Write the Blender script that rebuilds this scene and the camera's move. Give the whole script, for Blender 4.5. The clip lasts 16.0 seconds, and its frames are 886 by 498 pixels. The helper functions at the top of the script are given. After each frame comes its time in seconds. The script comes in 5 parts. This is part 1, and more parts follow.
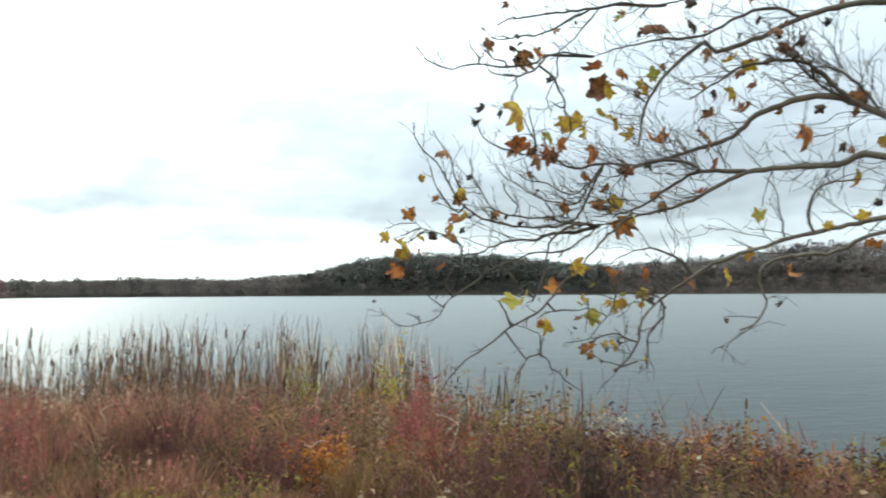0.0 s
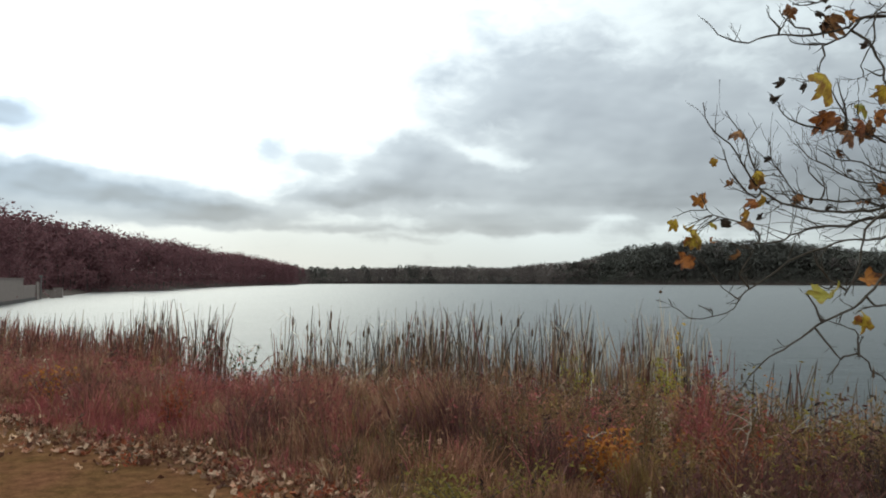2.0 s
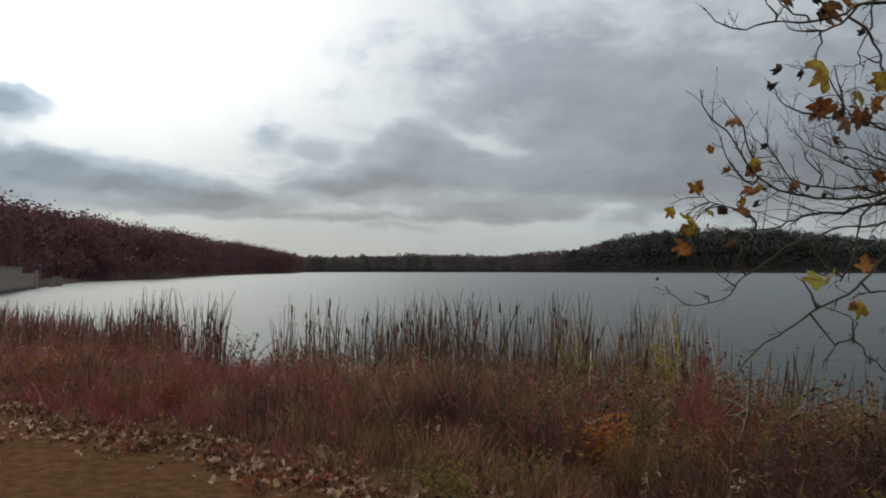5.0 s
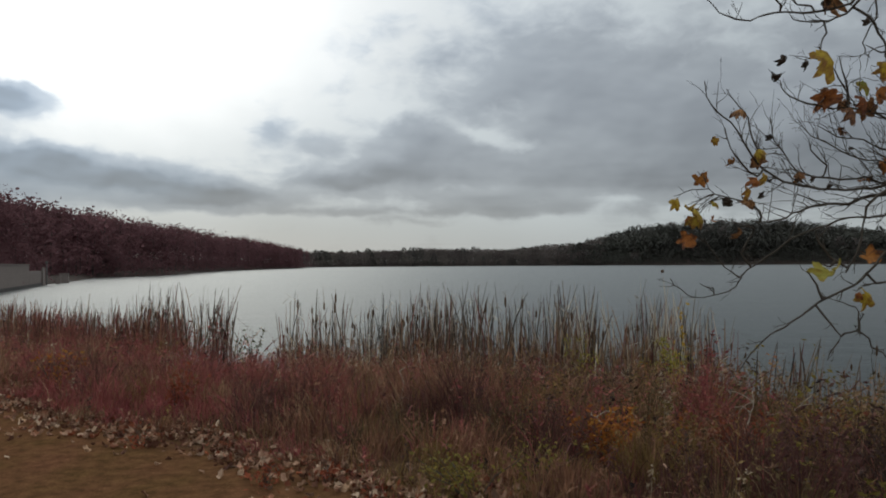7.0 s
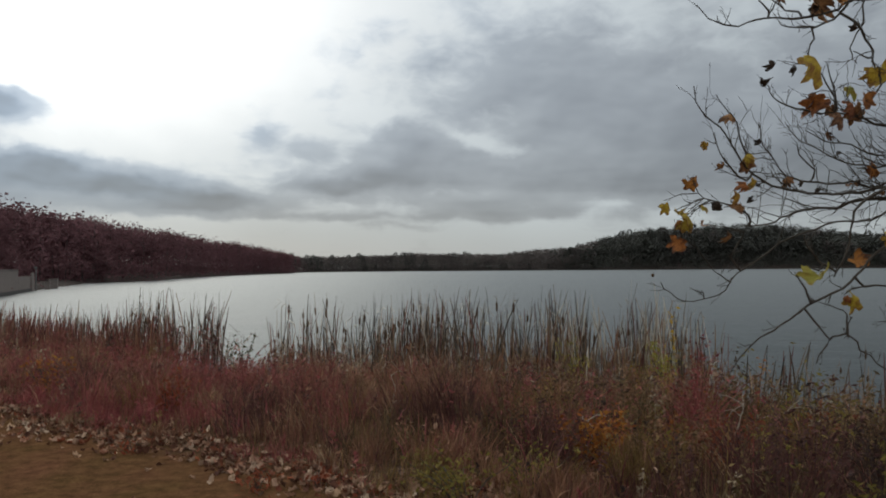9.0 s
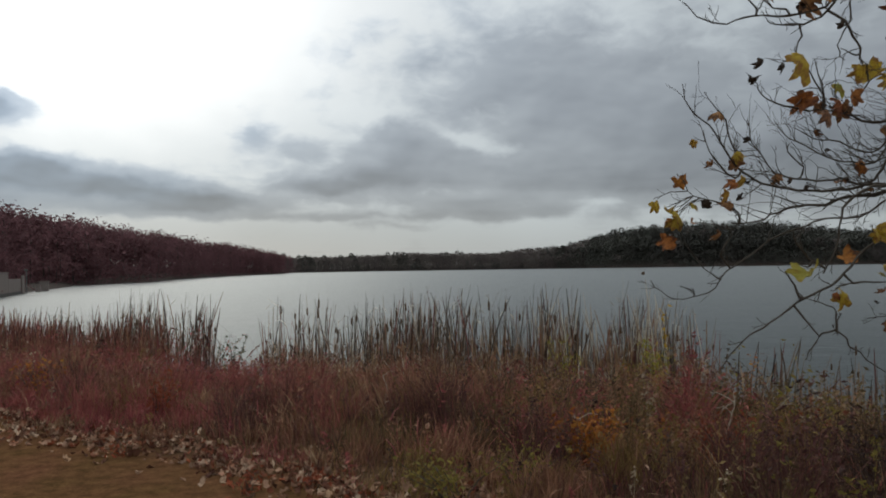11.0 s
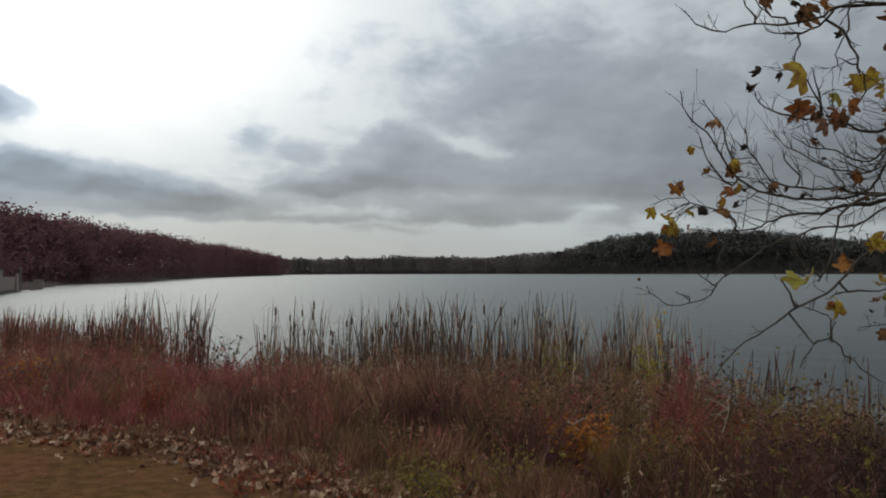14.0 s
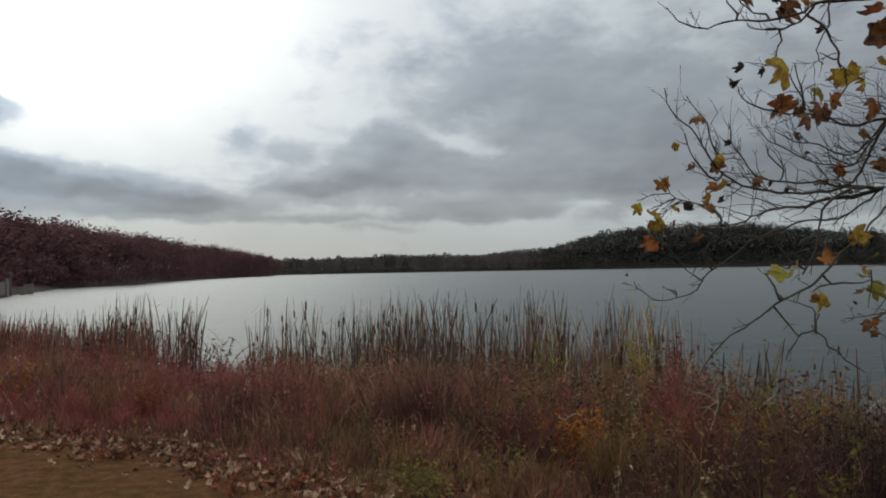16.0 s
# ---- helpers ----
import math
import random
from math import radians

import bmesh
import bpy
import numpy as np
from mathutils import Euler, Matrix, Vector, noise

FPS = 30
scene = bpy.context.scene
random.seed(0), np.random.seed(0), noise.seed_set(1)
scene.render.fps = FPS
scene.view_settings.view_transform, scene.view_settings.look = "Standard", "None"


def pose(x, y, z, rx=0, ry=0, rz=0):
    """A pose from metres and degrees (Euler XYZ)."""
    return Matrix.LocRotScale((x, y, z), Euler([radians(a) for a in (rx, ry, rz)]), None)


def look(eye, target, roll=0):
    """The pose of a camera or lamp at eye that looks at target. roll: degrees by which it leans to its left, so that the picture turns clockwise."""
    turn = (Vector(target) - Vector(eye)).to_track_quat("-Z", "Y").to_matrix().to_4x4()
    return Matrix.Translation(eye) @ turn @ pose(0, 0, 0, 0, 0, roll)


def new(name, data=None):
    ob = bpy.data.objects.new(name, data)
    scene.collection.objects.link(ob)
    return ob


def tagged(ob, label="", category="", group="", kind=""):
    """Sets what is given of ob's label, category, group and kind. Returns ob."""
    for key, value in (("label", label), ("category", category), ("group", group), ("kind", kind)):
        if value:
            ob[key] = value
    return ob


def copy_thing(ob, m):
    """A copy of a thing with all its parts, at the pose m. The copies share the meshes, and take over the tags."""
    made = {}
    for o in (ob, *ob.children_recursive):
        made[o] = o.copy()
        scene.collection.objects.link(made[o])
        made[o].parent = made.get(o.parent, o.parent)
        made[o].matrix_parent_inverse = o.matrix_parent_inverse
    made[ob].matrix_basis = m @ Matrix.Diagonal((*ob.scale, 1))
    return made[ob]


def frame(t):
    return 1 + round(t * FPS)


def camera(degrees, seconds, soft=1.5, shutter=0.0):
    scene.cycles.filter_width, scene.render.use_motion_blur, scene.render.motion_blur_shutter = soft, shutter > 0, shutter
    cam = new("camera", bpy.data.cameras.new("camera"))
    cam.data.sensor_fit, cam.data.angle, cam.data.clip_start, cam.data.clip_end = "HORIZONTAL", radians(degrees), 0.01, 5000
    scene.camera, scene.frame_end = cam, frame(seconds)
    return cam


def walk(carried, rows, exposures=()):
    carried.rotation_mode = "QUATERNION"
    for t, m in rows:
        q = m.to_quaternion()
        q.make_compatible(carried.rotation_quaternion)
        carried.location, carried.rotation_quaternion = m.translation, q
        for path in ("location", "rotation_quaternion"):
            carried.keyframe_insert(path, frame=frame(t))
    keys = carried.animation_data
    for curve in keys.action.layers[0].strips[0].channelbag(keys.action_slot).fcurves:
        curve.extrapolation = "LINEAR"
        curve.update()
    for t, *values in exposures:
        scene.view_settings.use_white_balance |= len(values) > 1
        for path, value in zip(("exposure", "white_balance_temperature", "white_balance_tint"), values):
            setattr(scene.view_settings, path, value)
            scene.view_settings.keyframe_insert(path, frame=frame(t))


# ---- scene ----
from mathutils.kdtree import KDTree

cam = camera(58.1, 16.0, soft=1.9, shutter=0.25)


def carried(x, y, z, yaw, pitch, roll):
    return pose(x, y, z, 90 + pitch, 0, yaw) @ pose(0, 0, 0, 0, 0, roll)


PATH = (
    (0, 0.104, -0.053, 1.593, -18.54, 3.11, -0.35),
    (0.5, 0.040, -0.010, 1.609, -9.53, 2.97, -0.85),
    (1, -0.002, 0.006, 1.612, -0.11, 2.60, -1.04),
    (1.5, -0.010, 0.014, 1.607, 1.16, 2.11, -0.69),
    (2, -0.009, 0.017, 1.604, 0.42, 2.31, 0.13),
    (2.5, -0.001, 0.007, 1.603, 0.51, 2.65, 0.26),
    (3, -0.002, 0.010, 1.606, 0.31, 2.86, 0.03),
    (3.5, 0.000, 0.000, 1.600, 0.00, 2.70, -0.20),
    (4, -0.003, 0.013, 1.602, 0.30, 2.24, -0.06),
    (4.5, -0.002, 0.005, 1.597, 0.30, 1.79, 0.11),
    (7, 0.003, -0.006, 1.597, 0.72, 1.04, -0.38),
    (7.5, 0.001, -0.004, 1.596, 0.63, 1.06, -0.22),
    (8, -0.001, -0.009, 1.593, 0.34, 0.98, -0.05),
    (8.5, -0.001, -0.008, 1.593, 0.36, 0.96, 0.04),
    (9, 0.005, -0.015, 1.594, 0.10, 1.38, -0.47),
    (11.5, 0.020, -0.003, 1.596, -0.51, 1.29, -0.85),
    (12, 0.022, -0.002, 1.590, -0.69, 1.26, -0.55),
    (12.5, 0.025, -0.000, 1.594, -0.88, 1.36, -0.90),
    (13, 0.023, 0.000, 1.591, -0.93, 1.10, -0.71),
    (13.5, 0.023, -0.004, 1.594, -0.89, 1.45, -0.54),
    (14, 0.016, -0.005, 1.591, -0.74, 1.60, -0.11),
    (14.5, 0.012, -0.014, 1.594, -0.90, 1.72, -0.41),
    (15, 0.019, -0.020, 1.597, -1.11, 1.81, -0.51),
    (15.5, 0.022, -0.020, 1.599, -1.20, 1.96, -0.64),
    (16, 0.036, -0.040, 1.598, -1.33, 1.44, -1.05),
)
walk(cam, [(r[0], carried(*r[1:])) for r in PATH],
     exposures=((0, 1.55, 6050, -1), (0.6, 1.16, 6050, 0), (1.0, 0.93, 6100, 1), (1.5, 0.78, 6200, 2), (2.5, 0.44, 6300, 5),
                (3.5, 0.17, 6300, 6), (4.5, -0.03, 6280, 7), (7, -0.1, 6250, 7), (16, -0.1, 6250, 7)))

# ---------------------------------------------------------------- sky and sun
SUN_AZ, SUN_EL = -21.0, 27.0          # degrees; the azimuth runs to the right from straight ahead

world = bpy.data.worlds.new("overcast_sky")
scene.world = world
world.use_nodes = True
WT = world.node_tree
WT.nodes.clear()


class Nodes:
    """Small helpers that lay and link nodes in one tree."""

    def __init__(self, tree):
        self.tree = tree

    def add(self, kind, **values):
        node = self.tree.nodes.new(kind)
        for key, value in values.items():
            if isinstance(value, bpy.types.NodeSocket):
                self.tree.links.new(value, node.inputs[key])
            else:
                node.inputs[key].default_value = value
        return node

    def put(self, value, socket):
        if isinstance(value, bpy.types.NodeSocket):
            self.tree.links.new(value, socket)
        else:
            socket.default_value = value

    def math(self, op, a, b=0.0, clamp=False):
        node = self.tree.nodes.new("ShaderNodeMath")
        node.operation, node.use_clamp = op, clamp
        self.put(a, node.inputs[0])
        self.put(b, node.inputs[1])
        return node.outputs[0]

    def noise(self, vector, scale, detail=5.0, rough=0.55, distortion=0.0):
        node = self.tree.nodes.new("ShaderNodeTexNoise")
        self.put(vector, node.inputs["Vector"])
        node.inputs["Scale"].default_value = scale
        node.inputs["Detail"].default_value = detail
        node.inputs["Roughness"].default_value = rough
        node.inputs["Distortion"].default_value = distortion
        return node.outputs["Fac"]

    def vec(self, x, y, z):
        node = self.tree.nodes.new("ShaderNodeCombineXYZ")
        for value, socket in zip((x, y, z), node.inputs):
            self.put(value, socket)
        return node.outputs[0]

    def mix(self, fac, a, b, blend="MIX"):
        node = self.tree.nodes.new("ShaderNodeMix")
        node.data_type, node.blend_type = "RGBA", blend
        self.put(fac, node.inputs[0])
        for value, socket in ((a, node.inputs[6]), (b, node.inputs[7])):
            self.put((*value, 1) if isinstance(value, tuple) and len(value) == 3 else value, socket)
        return node.outputs[2]

    def ramp(self, fac, stops, hard=False):
        node = self.tree.nodes.new("ShaderNodeValToRGB")
        if hard:
            node.color_ramp.interpolation = "CONSTANT"
        e = node.color_ramp.elements
        while len(e) < len(stops):
            e.new(0.5)
        for element, (p, c) in zip(e, stops):
            element.position, element.color = p, (*c, 1)
        self.put(fac, node.inputs[0])
        return node.outputs[0]


W = Nodes(WT)
way = WT.nodes.new("ShaderNodeTexCoord").outputs["Generated"]
sep = W.add("ShaderNodeSeparateXYZ", Vector=way)
az = W.math("MULTIPLY", W.math("ARCTAN2", sep.outputs[0], sep.outputs[1]), 57.296)
el = W.math("MULTIPLY", W.math("ARCSINE", sep.outputs[2]), 57.296)
warp = W.noise(W.vec(W.math("MULTIPLY", az, 0.30), W.math("MULTIPLY", el, 0.55), 5.0), 1.0, 3, 0.5)
az_w = W.math("ADD", az, W.math("MULTIPLY", W.math("SUBTRACT", warp, 0.5), 2.6))
el_w = W.math("ADD", el, W.math("MULTIPLY", W.math("SUBTRACT", W.noise(W.vec(W.math("MULTIPLY", az, 0.34), W.math("MULTIPLY", el, 0.5), 7.0), 1.0, 3, 0.5), 0.5), 1.5))
at_sky = W.vec(W.math("MULTIPLY", az, 0.26), W.math("MULTIPLY", el, 0.5), 2.0)
to_sun = W.vec(W.math("ADD", W.math("MULTIPLY", az, 0.26), -0.08), W.math("ADD", W.math("MULTIPLY", el, 0.5), 0.22), 2.0)
puffs, puffs_lit = W.noise(at_sky, 1.0, 2, 0.4), W.noise(to_sun, 1.0, 2, 0.4)
slow = W.noise(W.vec(W.math("MULTIPLY", az, 0.05), W.math("MULTIPLY", el, 0.1), 9.0), 1.0, 2, 0.5)


def cloud(a, e, wide, high, amount, tilt=0.0):
    """One soft bank of cloud round a direction, in degrees."""
    du = W.math("SUBTRACT", az_w, a)
    dv = W.math("SUBTRACT", W.math("SUBTRACT", el_w, e), W.math("MULTIPLY", du, tilt))
    u, v = W.math("MULTIPLY", du, 1 / wide), W.math("MULTIPLY", dv, 1 / high)
    s = W.math("ADD", W.math("MULTIPLY", u, u), W.math("MULTIPLY", v, v))
    return W.math("MULTIPLY", W.math("EXPONENT", W.math("MULTIPLY", s, -1.0)), amount)


def between(value, low, high):
    node = WT.nodes.new("ShaderNodeMapRange")
    node.interpolation_type = "SMOOTHSTEP"
    W.put(value, node.inputs[0])
    node.inputs[1].default_value, node.inputs[2].default_value = low, high
    return node.outputs[0]


crisp = W.noise(W.vec(W.math("MULTIPLY", az_w, 0.7), W.math("MULTIPLY", el_w, 1.25), 3.0), 1.0, 5, 0.5)
thick = W.math("ADD", W.math("MULTIPLY", W.math("SUBTRACT", puffs, 0.5), 0.6), 0.12)
WEST_SKY = ((-27.8, 7.1, 4.5, 0.81, 0.75, 0.00), (-25.5, 6.1, 4.5, 0.89, 0.95, -0.12), (-19.9, 5.4, 6.1, 1.02, 1.00, -0.13), (-15.2, 4.7, 3.6, 0.66, 0.75, -0.05), (-19.0, 3.9, 4.5, 0.57, 0.32, -0.05),
         (-29.1, 10.6, 2.7, 1.02, 1.35, 0.00), (-31.6, 10.5, 2.8, 1.22, 1.00, 0.00), (-28.4, 4.8, 6.1, 0.89, 0.40, 0.00), (-34.2, 5.8, 5.3, 1.83, 0.90, 0.00), (-12.7, 9.3, 1.6, 1.00, 0.58, 0.00),
         (-9.6, 8.4, 1.8, 0.98, 0.55, 0.00), (-14.3, 11.3, 2.4, 0.98, 0.30, 0.00), (-18.5, 13.5, 2.8, 0.49, 0.18, 0.00), (-12.6, 6.7, 2.0, 0.35, 0.15, 0.00))
MIDDLE_SKY = ((-8.6, 5.8, 3.2, 0.69, 0.62, 0.02), (-6.0, 6.0, 3.5, 1.06, 0.80, 0.00), (-2.4, 8.4, 3.3, 1.70, 0.74, 0.00), (-1.6, 6.8, 4.5, 0.98, 0.40, 0.00), (-6.5, 3.7, 5.3, 0.37, 0.32, 0.00),
         (1.9, 4.5, 3.7, 0.65, 0.42, 0.00), (-2.4, 2.9, 2.8, 0.24, 0.22, 0.00), (6.1, 3.8, 6.5, 0.57, 0.35, 0.00), (-4.4, 14.6, 4.5, 2.24, -0.02, 0.00), (-8.5, 12.2, 3.4, 1.42, 0.16, 0.00),
         (2.1, 9.2, 2.4, 0.69, -0.55, -0.25), (-4.0, 11.1, 2.4, 0.81, -0.30, 0.00), (-8.0, 16.0, 3.6, 2.60, 0.26, 0.00), (-12.8, 15.9, 3.7, 2.44, 0.24, 0.00))
EAST_SKY = ((4.1, 15.7, 7.7, 3.05, 0.20, 0.00), (6.5, 12.2, 8.5, 2.85, 0.22, 0.00), (11.3, 8.9, 8.9, 2.44, 0.30, 0.00), (12.8, 5.7, 6.1, 1.06, 0.45, 0.00), (6.5, 6.7, 5.7, 0.89, 0.30, 0.00),
         (15.9, 10.3, 17.1, 6.91, 0.36, 0.00), (2.5, 5.5, 8.1, 1.22, 0.22, 0.00), (11.2, 4.1, 2.4, 0.55, -0.22, 0.10), (9.7, 11.7, 2.4, 1.63, 0.12, 0.00), (5.3, 9.7, 2.8, 1.22, -0.15, 0.00),
         (19.6, 14.8, 4.5, 2.44, -0.12, 0.00), (18.1, 8.2, 4.9, 3.66, 0.20, 0.00), (15.9, 12.9, 3.7, 2.03, 0.10, 0.00))
OUTER_SKY = ((33.0, 7.0, 9.0, 3.00, 1.00, 0.00), (40.0, 12.0, 14.0, 7.00, 0.60, 0.00), (48.0, 6.5, 12.0, 3.00, 0.60, 0.00), (62.0, 12.0, 18.0, 7.00, 0.60, 0.00), (24.0, 6.0, 7.0, 1.60, 0.60, 0.00),
         (37.0, 4.6, 9.0, 0.50, -0.40, 0.00), (-23.0, 14.5, 12.0, 4.60, -0.80, 0.00), (-14.5, 15.5, 5.0, 4.00, -0.16, 0.00), (0.0, 2.2, 60.0, 1.10, -0.12, 0.00), (-22.0, 24.0, 18.0, 7.00, -0.50, 0.00))
for bank in WEST_SKY + MIDDLE_SKY + EAST_SKY + OUTER_SKY:
    thick = W.math("ADD", thick, cloud(*bank))
streak = W.noise(W.vec(W.math("MULTIPLY", az_w, 0.10), W.math("MULTIPLY", W.math("ADD", W.math("MULTIPLY", el, 0.75), W.math("MULTIPLY", el_w, 0.25)), 1.0), 11.0), 1.0, 2, 0.45)
low_sky = W.math("SUBTRACT", 1.0, between(el, 4.0, 9.0))
thick = W.math("ADD", thick, W.math("MULTIPLY", W.math("MULTIPLY", W.math("SUBTRACT", streak, 0.47), low_sky), 0.7))
cover = between(W.math("ADD", thick, W.math("MULTIPLY", W.math("SUBTRACT", crisp, 0.5), 0.38)), 0.10, 0.58)
heavy = between(thick, 0.5, 1.35)
lit = W.math("MULTIPLY", W.math("SUBTRACT", puffs, puffs_lit), 0.38)
glow = W.math("ADD", cloud(-24, 16, 13, 8, 0.62), cloud(SUN_AZ, SUN_EL, 24, 15, 0.8))
light = W.math("ADD", W.math("ADD", W.math("MULTIPLY", slow, 0.3), 0.53), W.math("ADD", glow, W.math("MULTIPLY", between(el, 22, 65), 0.9)))
shade = W.math("SUBTRACT", W.math("ADD", W.math("MULTIPLY", cover, 0.37), W.math("MULTIPLY", heavy, 0.25)), W.math("MULTIPLY", cover, lit))
light = W.math("MULTIPLY", light, W.math("ADD", W.math("MULTIPLY", between(el, 0.5, 7), 0.24), 0.76))
shine = W.math("MULTIPLY", light, W.math("SUBTRACT", 1.0, shade))
thin = W.mix(W.math("MULTIPLY", glow, 2.0, clamp=True), (0.925, 0.975, 0.995), (1.0, 0.998, 0.985))
tone = W.mix(W.math("MULTIPLY", shade, 1.8, clamp=True), thin, W.mix(W.math("ADD", W.math("MULTIPLY", glow, 2.5), cloud(-24, 6, 11, 6, 0.6), clamp=True), (0.89, 0.928, 1.0), (0.75, 0.905, 1.11)))
grey = W.mix(1.0, tone, W.vec(shine, shine, shine), "MULTIPLY")
sky = WT.nodes.new("ShaderNodeTexSky")
sky.sky_type, sky.sun_disc = "NISHITA", False
sky.sun_elevation, sky.sun_rotation = radians(SUN_EL), radians(SUN_AZ)
veil = WT.nodes.new("ShaderNodeBackground")
WT.links.new(grey, veil.inputs[0])
veil.inputs[1].default_value = 0.92
clear = WT.nodes.new("ShaderNodeBackground")
WT.links.new(sky.outputs[0], clear.inputs[0])
clear.inputs[1].default_value = 0.05
both = WT.nodes.new("ShaderNodeMixShader")
both.inputs[0].default_value = 0.12
WT.links.new(veil.outputs[0], both.inputs[1])
WT.links.new(clear.outputs[0], both.inputs[2])
WT.links.new(both.outputs[0], WT.nodes.new("ShaderNodeOutputWorld").inputs[0])

sun = new("sun", bpy.data.lights.new("sun", "SUN"))
sun.data.energy, sun.data.angle, sun.data.color = 0.4, radians(40), (1.0, 0.92, 0.80)
sa, se = radians(SUN_AZ), radians(SUN_EL)
sun.matrix_world = look((math.sin(sa) * math.cos(se) * 60, math.cos(sa) * math.cos(se) * 60, math.sin(se) * 60), (0, 0, 0))


# ---------------------------------------------------------------- materials
def material(name):
    m = bpy.data.materials.new(name)
    m.use_nodes = True
    n = Nodes(m.node_tree)
    return m, n, m.node_tree.nodes["Principled BSDF"]


def surface(name, stops, scale, rough=0.8, bump=0.3, fine_scale=40.0, depth=0.01, spec=0.1):
    """A matt solid surface: two scales of colour and a fine relief."""
    m, n, p = material(name)
    at = m.node_tree.nodes.new("ShaderNodeTexCoord").outputs["Object"]
    big, small = n.noise(at, scale, 5, 0.6), n.noise(at, fine_scale, 4, 0.65)
    col = n.ramp(big, stops)
    col = n.mix(0.45, col, n.ramp(small, [(0.3, (0.55, 0.55, 0.55)), (0.7, (1.25, 1.25, 1.25))]), "MULTIPLY")
    n.put(col, p.inputs["Base Color"])
    p.inputs["Roughness"].default_value = rough
    p.inputs["Specular IOR Level"].default_value = spec
    b = n.add("ShaderNodeBump", Strength=bump, Distance=depth, Height=small)
    n.put(b.outputs[0], p.inputs["Normal"])
    return m


def foliage(name, stops, through_light=0.22, rough=0.65, island=True, spread=1.2, contrast=0.6):
    """Thin dry or living leaf: its colour varies piece by piece and along it; some light comes through."""
    m, n, p = material(name)
    tree = m.node_tree
    if island:
        pick = tree.nodes.new("ShaderNodeNewGeometry").outputs["Random Per Island"]
    else:
        pick = tree.nodes.new("ShaderNodeObjectInfo").outputs["Random"]
    at = tree.nodes.new("ShaderNodeTexCoord").outputs["Object"]
    col = n.ramp(pick, stops)
    col = n.mix(contrast, col, n.ramp(n.noise(at, spread, 4), [(0.32, (0.45, 0.42, 0.42)), (0.68, (1.45, 1.45, 1.4))]), "MULTIPLY")
    col = n.mix(0.4, col, n.ramp(n.noise(at, 45, 3), [(0.3, (0.6, 0.55, 0.5)), (0.7, (1.25, 1.25, 1.2))]), "MULTIPLY")
    n.put(col, p.inputs["Base Color"])
    p.inputs["Roughness"].default_value = rough
    p.inputs["Specular IOR Level"].default_value = 0.04
    t = n.add("ShaderNodeBsdfTranslucent", Color=col)
    mix = tree.nodes.new("ShaderNodeMixShader")
    mix.inputs[0].default_value = through_light
    tree.links.new(p.outputs[0], mix.inputs[1])
    tree.links.new(t.outputs[0], mix.inputs[2])
    tree.links.new(mix.outputs[0], tree.nodes["Material Output"].inputs[0])
    return m


def even(*colours):
    return [(i / max(1, len(colours) - 1), c) for i, c in enumerate(colours)]


M_LAWN, nl, pl = material("bank_soil")
spot = M_LAWN.node_tree.nodes.new("ShaderNodeTexCoord").outputs["Object"]
grain, broad = nl.noise(spot, 55, 4, 0.65), nl.noise(spot, 1.6, 5, 0.6)
turf = nl.ramp(broad, even((0.063, 0.035, 0.0165), (0.1, 0.055, 0.0245), (0.125, 0.058, 0.032), (0.067, 0.043, 0.0185)))
duff = nl.ramp(nl.noise(spot, 2.3, 5, 0.6), even((0.05, 0.03, 0.02), (0.09, 0.052, 0.03), (0.065, 0.04, 0.025)))
xyz = nl.add("ShaderNodeSeparateXYZ", Vector=spot)
rim_at = nl.math("ADD", nl.math("ADD", xyz.outputs[1], nl.math("MULTIPLY", xyz.outputs[0], 0.73)), nl.math("MULTIPLY", nl.noise(spot, 2.2, 4), 0.9))
col = nl.mix(nl.math("MULTIPLY", nl.math("SUBTRACT", rim_at, 5.55), 2.2, clamp=True), turf, duff)
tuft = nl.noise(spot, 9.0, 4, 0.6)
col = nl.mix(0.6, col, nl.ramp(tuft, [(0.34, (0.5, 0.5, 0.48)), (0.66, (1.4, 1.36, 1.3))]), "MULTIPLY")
col = nl.mix(0.6, col, nl.ramp(grain, [(0.3, (0.5, 0.5, 0.5)), (0.7, (1.35, 1.35, 1.3))]), "MULTIPLY")
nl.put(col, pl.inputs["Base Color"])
pl.inputs["Roughness"].default_value = 1.0
pl.inputs["Specular IOR Level"].default_value = 0.0
nl.put(nl.add("ShaderNodeBump", Strength=0.6, Distance=0.02, Height=grain).outputs[0], pl.inputs["Normal"])
M_FLOOR = surface("forest_floor", even((0.03, 0.023, 0.02), (0.055, 0.038, 0.03)), 0.05, 0.95, 0.4, 1.5, 0.1)
M_CONCRETE = surface("weathered_concrete", even((0.165, 0.135, 0.12), (0.22, 0.18, 0.16), (0.19, 0.158, 0.14)), 0.35, 0.9, 0.4, 8, 0.02)
M_WET = surface("wet_stained_concrete", even((0.05, 0.042, 0.04), (0.08, 0.07, 0.065)), 0.6, 0.6, 0.3, 8, 0.02)
M_STEEL = surface("grey_steel", even((0.12, 0.11, 0.105), (0.2, 0.19, 0.18)), 3, 0.5, 0.1, 60, 0.002)
M_BARK = surface("sycamore_bark", even((0.075, 0.062, 0.046), (0.14, 0.118, 0.09), (0.09, 0.075, 0.057), (0.26, 0.225, 0.17)), 5.0, 0.8, 0.5, 45, 0.006)
M_TWIG = surface("twig_bark", even((0.036, 0.029, 0.023), (0.078, 0.063, 0.049), (0.048, 0.039, 0.031)), 9.0, 0.8, 0.3, 90, 0.002)
